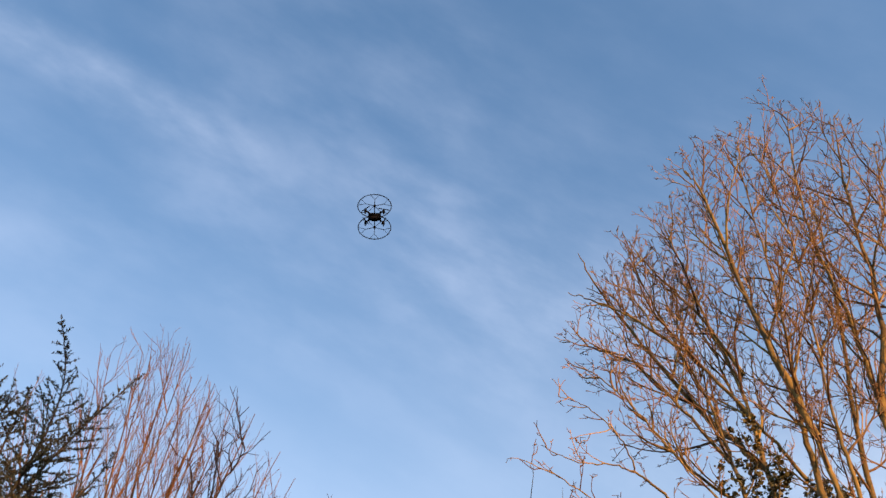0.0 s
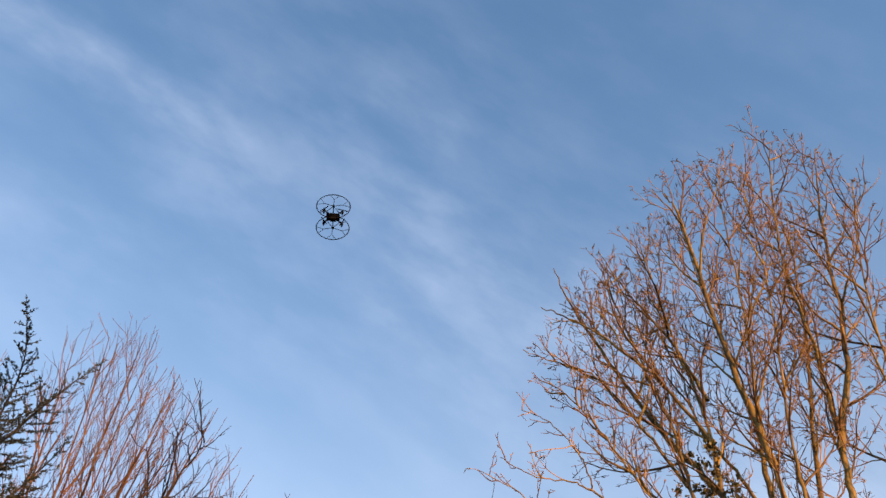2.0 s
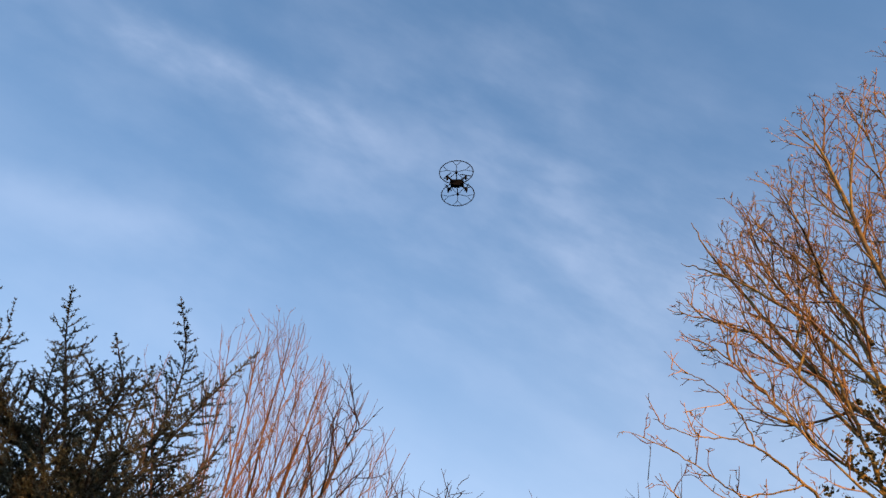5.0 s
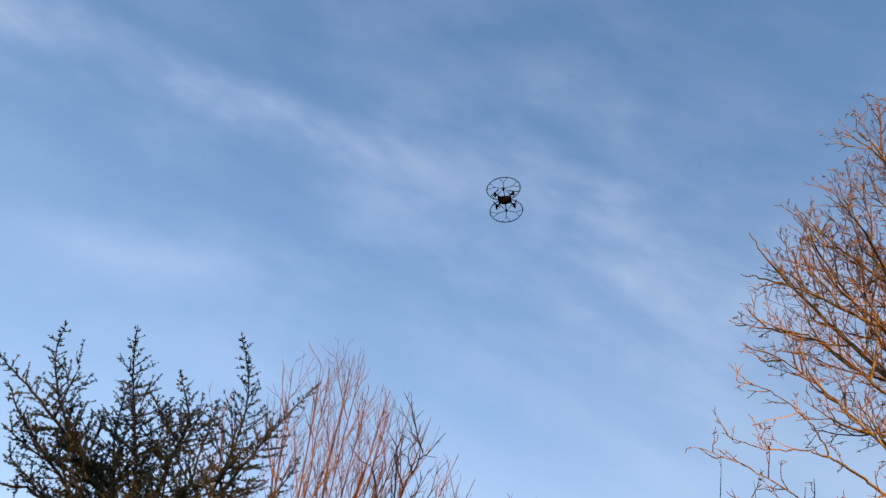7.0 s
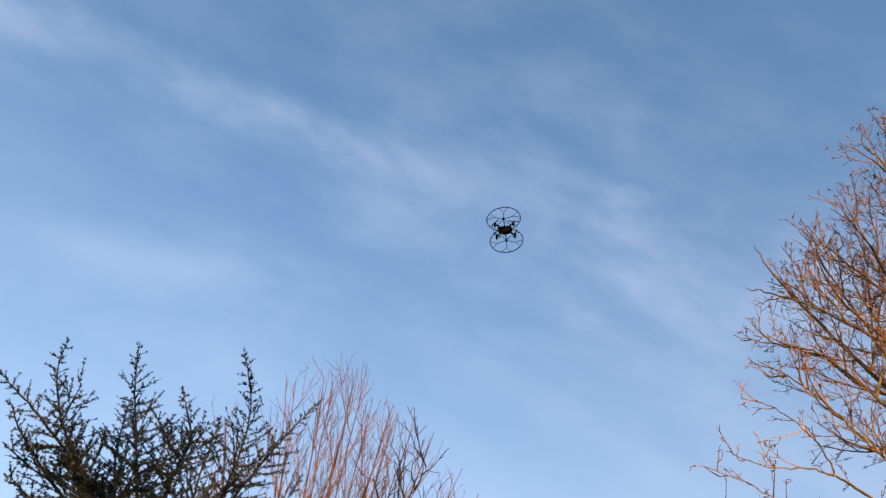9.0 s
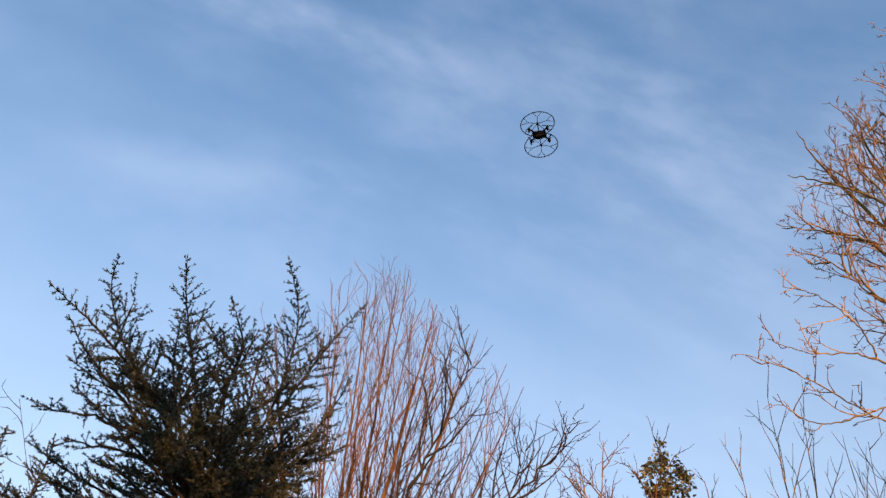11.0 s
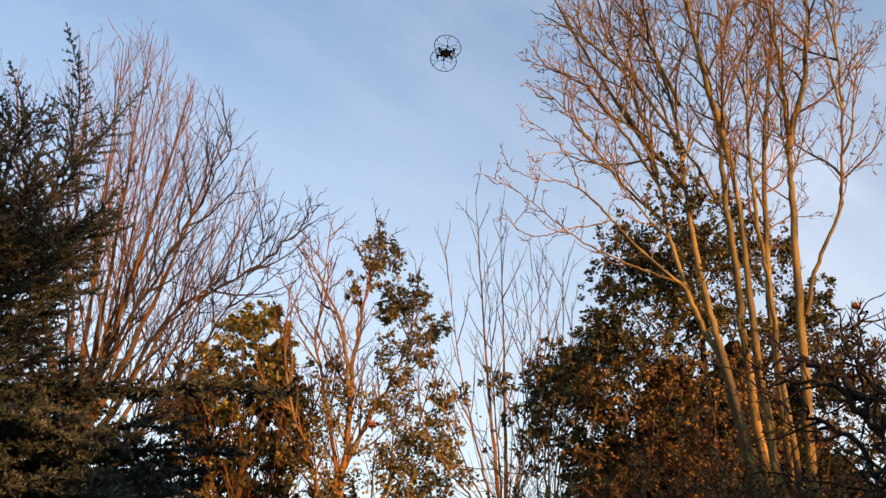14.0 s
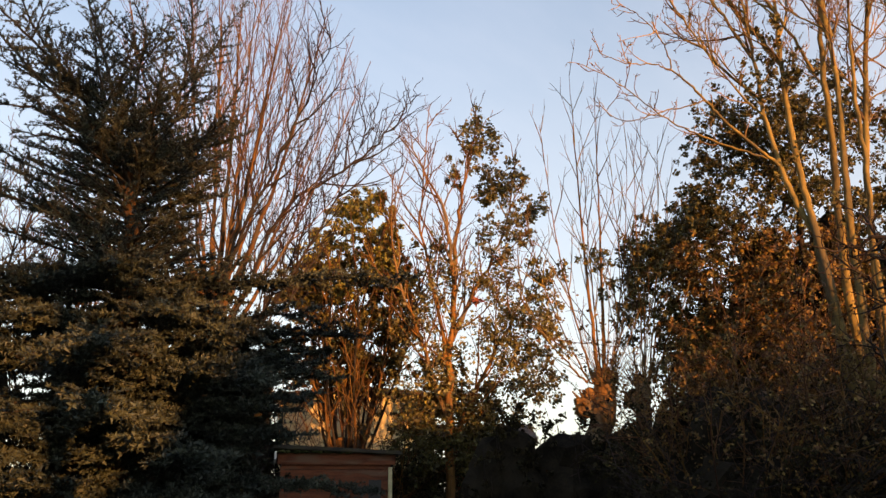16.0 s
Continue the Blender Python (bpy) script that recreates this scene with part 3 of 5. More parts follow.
    twigs.make("twig", TWIG_TAN, e, "fine pinkish tan twigs", "stuff")
    buds.make("bud", TWIG_TAN, e, "small winter buds", "stuff")
    ivy = Leaves(21)
    for c, r, n in (((4.22, 10.3, 8.05), 0.36, 620), ((4.4, 10.3, 7.55), 0.32, 480), ((4.3, 10.35, 8.6), 0.24, 240), ((5.1, 10.15, 5.9), 0.3, 160), ((4.5, 10.35, 6.7), 0.2, 140)):
        ivy.clump(c, (r, r, r * 1.2), n, 0.062)
    ivy.make("ivy", HOLLY, e, "dark ivy clump high on the stems")
    return e


def orange_tree():
    """Broad bare tree with a short trunk and many straight upright reddish whips."""
    rng = random.Random(23)
    e = thing("bare_tree", (-4.9, 12.05, 0), "bare tree with a crown of upright orange-red shoots", "tree")
    trunk = spline([(-4.85, 12.1, 0), (-4.88, 12.06, 1.8), (-4.9, 12.05, 3.4), (-4.95, 12.0, 4.3)], 5, rng, 0.02)
    t = Tubes(10)
    t.add(trunk, 0.25, 0.17, 0.3)
    # Trunk and limbs wear the darkened bark in place of cast shadow.
    t.make("trunk", BARK_BROWN, e, "grey-brown trunk")
    branches, twigs = Tubes(5), Tubes(3)

    def sink(depth, pts, r0, r1):
        (branches if depth == 0 else twigs).add(pts, r0, r1)

    levels = [
        dict(per_m=2.2, start=0.22, len=(2.3, 0.8), angle=(14, 31), up=0.10, wob=0.028, steps=8, r=(0.010, 0.0032)),
        dict(per_m=4.6, start=0.12, len=(0.95, 0.4), angle=(16, 34), up=0.10, wob=0.04, steps=6, r=(0.0048, 0.0026)),
        dict(per_m=2.6, start=0.1, len=(0.4, 0.2), angle=(18, 38), up=0.1, wob=0.06, steps=3, r=(0.004, 0.0026)),
    ]
    tips = [(-6.8, 11.6, 10.4), (-6.2, 12.6, 11.2), (-5.7, 11.7, 11.2), (-5.2, 12.2, 11.6), (-4.75, 12.1, 11.8), (-4.3, 11.5, 11.3), (-4.1, 12.9, 11.2), (-3.6, 12.5, 10.9), (-3.1, 12.0, 10.2), (-2.75, 12.8, 10.0), (-2.4, 12.6, 9.4), (-4.5, 12.6, 11.4), (-3.8, 11.7, 10.6), (-5.0, 11.4, 11.0)]
    heights, arc = (-7.5, -6.2, -4.7, -3.4, -2.4, -1.4, -0.8), (10.2, 11.4, 11.75, 10.4, 9.3, 8.8, 8.4)

    def keep(p):
        return p.z < np.interp(p.x, heights, arc) + rng.uniform(-0.35, 0.15)

    for k, tip in enumerate(tips):
        tip = Vector(tip)
        base = Vector(trunk[-1 - (k % 6)])
        side = tip - base
        mid = base + Vector((side.x * 0.54, side.y * 0.54, side.z * 0.45))
        line = spline([base, base + Vector((side.x * 0.24, side.y * 0.24, side.z * 0.18)), mid, tip], 6, rng, 0.014)
        t = Tubes(8)
        t.add(line, rng.uniform(0.075, 0.095) if k % 4 == 0 else rng.uniform(0.035, 0.06), 0.005)
        t.make("limb", BARK_BROWN, e)
        sprout(rng, line, levels, 0, sink, keep)
    branches.make("branch", BARK_RED, e, "upright reddish branches", "stuff")
    twigs.make("twig", TWIG_RED, e, "fine orange-red whips", "stuff")
    # heavy crooked limbs reaching out sideways
    db, dt = Tubes(5), Tubes(3)
    rough_levels = [
        dict(per_m=4.2, start=0.15, len=(1.8, 0.8), angle=(25, 55), up=0.12, wob=0.11, steps=8, r=(0.016, 0.005)),
        dict(per_m=4.2, start=0.15, len=(0.8, 0.4), angle=(25, 55), up=0.09, wob=0.14, steps=5, r=(0.008, 0.0045)),
        dict(per_m=3.4, start=0.1, len=(0.32, 0.2), angle=(25, 55), up=0.05, wob=0.12, steps=3, r=(0.006, 0.004)),
    ]
    for pts in ([(-4.88, 12.05, 3.4), (-4.4, 12.2, 4.95), (-3.9, 12.4, 6.3), (-3.04, 12.6, 7.05), (-2.1, 12.8, 7.95), (-1.65, 12.9, 8.7), (-1.45, 12.9, 9.2)],
                [(-4.86, 12.06, 3.0), (-4.2, 12.5, 4.3), (-3.6, 12.9, 5.6), (-2.9, 13.1, 7.0), (-2.4, 13.2, 8.6)],
                [(-4.9, 12.05, 3.8), (-4.6, 11.7, 5.2), (-3.9, 11.5, 6.8), (-3.3, 11.4, 8.2), (-3.0, 11.4, 9.2)],
                [(-4.9, 12.05, 3.6), (-5.6, 12.3, 5.0), (-6.5, 12.6, 6.6), (-7.0, 12.8, 8.4)],
                [(-4.9, 12.1, 3.2), (-4.5, 13.0, 4.2), (-4.0, 13.6, 5.6), (-3.6, 14.0, 7.4)]):
        line = spline(pts, 6, rng, 0.03)
        t = Tubes(8)
        t.add(line, 0.042, 0.004)
        t.make("limb", BARK_DARK, e, "dark crooked side limb")
        sprout(rng, line, rough_levels, 0, lambda d, p, a, b: (db if d == 0 else dt).add(p, a, b), keep)
    db.make("branch", BARK_DARK, e, "dark side branches", "stuff")
    dt.make("twig", TWIG_DARK, e, "fine dark twigs", "stuff")
    return e


def background_tree(at, tips, seed):
    """Bare twiggy tree far behind the cedar."""
    rng = random.Random(seed)
    e = thing("bare_tree", at, "bare twiggy purple-brown tree behind the cedar", "tree")
    fork = Vector((at[0], at[1], 2.6))
    t = Tubes(8)
    t.add(spline([at, (at[0] + 0.05, at[1], 1.4), fork], 4, rng, 0.02), 0.17, 0.12, 0.2)
    t.make("trunk", BARK_DARK, e)
    branches, twigs = Tubes(5), Tubes(3)
    levels = [
        dict(per_m=3.4, start=0.15, len=(1.9, 0.8), angle=(22, 48), up=0.06, wob=0.09, steps=7, r=(0.014, 0.005)),
        dict(per_m=4.6, start=0.15, len=(0.8, 0.4), angle=(22, 50), up=0.05, wob=0.12, steps=5, r=(0.008, 0.0045)),
        dict(per_m=6.0, start=0.1, len=(0.4, 0.24), angle=(25, 55), up=0.05, wob=0.14, steps=3, r=(0.006, 0.004)),
    ]
    for tip in tips:
        tip = Vector(tip)
        mid = fork.lerp(tip, 0.5) + Vector(((tip.x - fork.x) * 0.15, 0, -0.15))
        line = spline([fork, mid, tip], 7, rng, 0.03)
        t = Tubes(6)
        t.add(line, 0.06, 0.006)
        t.make("limb", BARK_DARK, e)
        sprout(rng, line, levels, 0, sinks([branches, twigs]))
    branches.make("branch", TWIG_RED, e, kind="stuff")
    twigs.make("twig", TWIG_RED, e, "fine purple-brown twigs", "stuff")
    return e


def cedar_tufts(rng, line, rows, every=0.024, size=0.028):
    """Needle tufts close along a shoot, into rows of (place, way, size)."""
    for i in range(len(line) - 1):
        a, b = line[i], line[i + 1]
        n = max(1, int((b - a).length / every))
        for k in range(n):
            p = a.lerp(b, (k + rng.random()) / n)
            rows.append((p, (b - a).normalized(), size * rng.uniform(0.6, 1.35)))


def tuft_mesh(name, rows, parent, seed, label, mat=None):
    """Each tuft is a small spray of seven flat needles bundles round its shoot."""
    r = np.random.default_rng(seed)
    p = np.array([tuple(q[0]) for q in rows])
    d = np.array([tuple(q[1]) for q in rows])
    s = np.array([q[2] for q in rows])
    k, n = len(p), 6
    way = r.normal(size=(k, n, 3)) + d[:, None] * 1.2 + np.array([0, 0, 0.4])
    way /= np.linalg.norm(way, axis=2, keepdims=True)
    side = np.cross(way, r.normal(size=(k, n, 3)))
    side /= np.linalg.norm(side, axis=2, keepdims=True) + 1e-9
    ln = s[:, None, None] * (0.7 + 0.6 * r.random((k, n, 1)))
    base = p[:, None] + way * 0.004
    tri = np.stack([base - side * ln * 0.24, base + side * ln * 0.24, base + way * ln], 2).reshape(-1, 3)
    m = len(tri) // 3
    me = bpy.data.meshes.new(name)
    me.vertices.add(len(tri))
    me.vertices.foreach_set("co", tri.ravel())
    me.loops.add(m * 3)
    me.loops.foreach_set("vertex_index", np.arange(m * 3))
    me.polygons.add(m)
    me.polygons.foreach_set("loop_start", np.arange(m) * 3)
    me.materials.append(mat or NEEDLE)
    me.update()
    me.validate()
    ob = new(name, me)
    ob.parent = parent
    return tagged(local(ob, parent), label, kind="stuff")


def conifer_bough(rng, line, wood, tufts, length, droop=0.0, per_m=10.0, needle=0.028, every=0.024, fine=6.0):
    """Flat sprays of needled shoots along a bough, herringbone on both sides."""
    seg = [(line[i + 1] - line[i]).length for i in range(len(line) - 1)]
    total = sum(seg)
    cedar_tufts(rng, line[len(line) // 4:], tufts, every, needle)
    count = int(total * per_m)
    for k in range(count):
        f = 0.12 + 0.88 * (k + rng.random()) / count
        s, i = f * total, 0
        while s > seg[i] and i < len(seg) - 1:
            s -= seg[i]
            i += 1
        d = (line[i + 1] - line[i]).normalized()
        p = line[i] + d * min(s, seg[i])
        flat = d.cross(Vector((0, 0, 1)))
        flat = flat.normalized() if flat.length > 0.3 else d.orthogonal().normalized()
        sgn = 1 if k % 2 else -1
        way = (d * rng.uniform(0.6, 1.05) + flat * sgn * rng.uniform(0.5, 0.95) + Vector((0, 0, rng.uniform(-0.05 - 2.5 * droop, 0.30 + droop) - droop))).normalized()
        ln = length * (1.05 - 0.75 * f) * rng.uniform(0.55, 1.2)
        sub = shoot(rng, p, way, ln, 4, 0.03, 0.05 - droop * 0.5)
        wood.add(sub, 0.006, 0.002)
        cedar_tufts(rng, sub, tufts, every, needle)
        for q in range(int(ln * fine + rng.random())):
            o = sub[1 + q % 3]
            side = way.cross(Vector((0, 0, 1)))
            w2 = (way + side * (1 if q % 2 else -1) * rng.uniform(0.5, 1.0) + gauss3(rng) * 0.16 + Vector((0, 0, 0.10 - droop))).normalized()
            tw = shoot(rng, o, w2, rng.uniform(0.10, 0.28), 3, 0.03, 0.0)
            wood.add(tw, 0.003, 0.0015)
            cedar_tufts(rng, tw, tufts, every, needle)


def spire(rng, line, wood, tufts, reach):
    """A slender leader with rising side shoots that shorten to its bare-looking tip."""
    seg = [(line[i + 1] - line[i]).length for i in range(len(line) - 1)]
    total = sum(seg)
    cedar_tufts(rng, line[len(line) // 3:], tufts, 0.03, 0.024)
    count = int(total * 21)
    turn = rng.random() * 6.28
    for k in range(count):
        f = ((k + rng.random()) / count) ** 0.85 * 0.975
        s, i = f * total, 0
        while s > seg[i] and i < len(seg) - 1:
            s -= seg[i]
            i += 1
        d = (line[i + 1] - line[i]).normalized()
        p = line[i] + d * min(s, seg[i])
        turn += 2.4 + rng.uniform(-0.5, 0.5)
        o = Matrix.Rotation(turn, 3, d) @ d.orthogonal().normalized()
        a = radians(rng.uniform(48, 74))
        way = (d * math.cos(a) + o * math.sin(a) + Vector((0, 0, 0.05))).normalized()
        ln = (1.3 * reach * min(1.0, 1.6 * (1 - f)) + 0.03) * rng.uniform(0.35, 1.2)
        sub = shoot(rng, p, way, ln, 4, 0.02, 0.06)
        wood.add(sub, 0.0055, 0.002)
        cedar_tufts(rng, sub, tufts, 0.024, 0.027)
        for q in range(int(ln * 7)):
            b = sub[1 + q % 2]
            side = way.cross(d).normalized()
            w2 = (way + side * (1 if q % 2 else -1) * rng.uniform(0.5, 1.0) + d * 0.3).normalized()
            tw = shoot(rng, b, w2, ln * rng.uniform(0.25, 0.5), 3, 0.03, 0.02)
            wood.add(tw, 0.003, 0.0015)
            cedar_tufts(rng, tw, tufts, 0.024, 0.026)


def cedar():
    """Spreading cedar with several leaders and wide flat boughs."""
    rng = random.Random(31)
    e = thing("cedar_tree", (-5.0, 8.1, 0), "dark blue-green cedar with several leaders and spreading boughs", "tree")
    trunk = spline([(-5.0, 8.1, 0), (-4.95, 8.12, 2.0), (-4.92, 8.12, 3.7), (-5.0, 8.08, 5.0), (-5.1, 8.0, 5.8)], 5, rng, 0.02)
    t = Tubes(10)
    t.add(trunk, 0.19, 0.06, 0.3)
    t.make("trunk", BARK_BROWN, e, "brown cedar trunk")
    wood, tufts = Tubes(4), []
    leaders = [
        ([trunk[-6], (-5.43, 7.67, 6.1), (-5.91, 7.18, 6.82), (-6.22, 6.92, 7.48), (-6.3, 6.84, 8.1)], 0.46),
        ([trunk[-5], (-5.55, 7.59, 6.3), (-6.1, 7.0, 6.9), (-6.37, 6.66, 7.12), (-6.6, 6.3, 7.28)], 0.44),
        ([trunk[-6], (-5.5, 7.5, 5.9), (-6.0, 7.0, 6.45), (-6.25, 6.75, 6.75), (-6.4, 6.6, 7.0)], 0.42),
        ([trunk[-3], (-5.29, 7.89, 6.5), (-5.55, 7.71, 7.38), (-5.73, 7.58, 7.99), (-5.83, 7.5, 8.55)], 0.5),
        ([trunk[-2], (-5.06, 8.04, 6.75), (-5.01, 8.07, 7.4), (-5.14, 7.99, 7.78), (-5.28, 7.9, 8.12)], 0.46),
        ([trunk[-6], (-4.78, 8.33, 6.0), (-4.57, 8.44, 7.0), (-4.55, 8.45, 8.05), (-4.84, 8.29, 9.06)], 0.5),
        ([trunk[-6], (-4.66, 8.4, 6.3), (-4.29, 8.59, 7.4), (-4.04, 8.71, 8.0), (-3.79, 8.82, 8.52)], 0.5),
        ([trunk[-4], (-4.85, 8.2, 6.4), (-4.75, 8.1, 7.1), (-4.7, 8.05, 7.75)], 0.42),
        ([trunk[-5], (-5.1, 7.5, 5.9), (-5.25, 7.2, 6.6), (-5.3, 7.1, 7.3)], 0.45),
        ([trunk[-7], (-4.4, 8.4, 5.8), (-4.0, 8.6, 6.6), (-3.75, 8.7, 7.3)], 0.45),
    ]
    for pts, ln in leaders:
        line = spline(pts, 6, rng, 0.005)
        t = Tubes(6)
        t.add(line, 0.026, 0.003)
        t.make("leader", CEDAR_WOOD, e)
        spire(rng, line[2:], wood, tufts, ln)
        for k in range(6):
            i = rng.randrange(2, len(line) * 5 // 10)
            d = (line[i + 1] - line[i]).normalized()
            az = rng.random() * 6.28
            out = Vector((math.cos(az), math.sin(az), rng.uniform(0.1, 0.5))).normalized()
            b = shoot(rng, line[i], (out + d * 0.2).normalized(), rng.uniform(0.5, 1.05) * (1.15 - i / len(line)), 5, 0.05, 0.05)
            wood.add(b, 0.013, 0.004)
            conifer_bough(rng, b, wood, tufts, 0.5)
    # open tiers of rising boughs under the leaders
    for k in range(88):
        f = (k + rng.random()) / 88
        z = 3.8 + 2.0 * f
        az = k * 2.4 + rng.uniform(-0.4, 0.4)
        reach = (1.75 - 0.35 * f) * rng.uniform(0.55, 1.1) * (1.25 if math.cos(az) < -0.3 else 0.95 if f > 0.45 else 0.72)
        d = Vector((math.cos(az), math.sin(az), rng.uniform(-0.02, 0.18) + 0.25 * f)).normalized()
        line = shoot(rng, (-4.95, 8.1, z), d, reach, 7, 0.05, 0.02)
        bt = Tubes(5)
        bt.add(line, 0.024, 0.005)
        bt.make("bough", CEDAR_WOOD, e)
        conifer_bough(rng, line, wood, tufts, 0.55, 0.02, 11.0, 0.03)
    # heavy drooping tiers below
    for k in range(66):
        f = (k + rng.random()) / 66
        z = 1.2 + 2.9 * f
        az = k * 2.4 + rng.uniform(-0.3, 0.3)
        reach = (3.0 - 0.5 * f) * rng.uniform(0.55, 1.1) * (0.7 if f > 0.72 and math.cos(az) > 0 else 1.0)
        d = Vector((math.cos(az), math.sin(az), rng.uniform(-0.08, 0.12))).normalized()
        line = shoot(rng, (-4.95, 8.1, z), d, reach, 8, 0.04, -0.012)
        bt = Tubes(5)
        bt.add(line, 0.03, 0.005)
        bt.make("bough", CEDAR_WOOD, e)
        conifer_bough(rng, line, wood, tufts, 0.75, 0.1, 13.0, 0.05, 0.038, 11.0)
    # long arms
    arms = [(-2.6, 9.0, 3.0), (-3.25, 7.9, 2.5), (-3.9, 6.2, 2.1), (-6.24, 6.49, 5.76), (-5.95, 6.8, 5.5), (-2.7, 8.3, 3.7), (-3.3, 7.0, 2.9), (-4.6, 5.9, 3.0), (-5.6, 6.0, 2.2), (-3.6, 6.6, 1.5), (-3.5, 7.4, 1.7), (-5.2, 5.4, 1.7), (-4.2, 5.5, 2.4), (-6.2, 5.9, 3.1), (-6.4, 5.8, 1.6), (-3.4, 8.6, 2.2), (-2.2, 9.3, 3.6), (-7.0, 6.9, 3.9), (-3.7, 8.9, 1.5), (-3.3, 9.6, 2.4), (-1.55, 9.3, 4.35), (-2.95, 8.57, 2.7), (-3.6, 8.5, 1.77), (-3.22, 8.41, 2.41), (-2.7, 9.1, 3.15), (-3.0, 9.2, 3.45), (-2.6, 9.3, 3.35)]
    for tip in arms:
        tip = Vector(tip)
        low = tip.z < 5
        p = Vector((-4.95, 8.1, max(1.2, tip.z - (0.55 if low else 0.0))))
        line = spline([p, p.lerp(tip, 0.35) + Vector((0, 0, 0.12)), p.lerp(tip, 0.7) + Vector((0, 0, 0.1)), tip], 5, rng, 0.02)
        bt = Tubes(5)
        bt.add(line, 0.04 if low else 0.03, 0.006)
        bt.make("bough", CEDAR_WOOD, e, "long spreading bough")
        if low:
            conifer_bough(rng, line, wood, tufts, 0.8, 0.1, 13.0, 0.05, 0.038, 11.0)
        else:
            conifer_bough(rng, line, wood, tufts, 0.4)
    wood.make("branchlet", CEDAR_WOOD, e, "dark branchlets", "stuff")
    tuft_mesh("needles", tufts, e, 5, "short blue-green needle tufts")
    return e


def small_conifer(at, height, seed, label):
    rng = random.Random(seed)
    e = thing("conifer", at, label, "tree", "small conifers")
    x, y, _ = at
    line = spline([(x, y, 0), (x + 0.05, y, height * 0.5), (x, y, height)], 8, rng, 0.02)
    t = Tubes(7)
    t.add(line, 0.09, 0.006)
    t.make("trunk", BARK_DARK, e)
    wood, tufts = Tubes(4), []
    spire(rng, line[9:], wood, tufts, 0.5)
    for k in range(46):
        f = (k + rng.random()) / 46
        z = height * (0.15 + 0.83 * f)
        az = k * 2.4
        d = Vector((math.cos(az), math.sin(az), 0.25 + 0.35 * f)).normalized()
        b = shoot(rng, (x, y, z), d, (1.3 * (1 - f) + 0.18) * rng.uniform(0.7, 1.1), 5, 0.05, 0.04)
        wood.add(b, 0.016, 0.004)
        conifer_bough(rng, b, wood, tufts, 0.30, 0.0, 8.0)
    wood.make("branchlet", TWIG_DARK, e, kind="stuff")
    tuft_mesh("needles", tufts, e, seed, "dark green needle tufts")
    return e


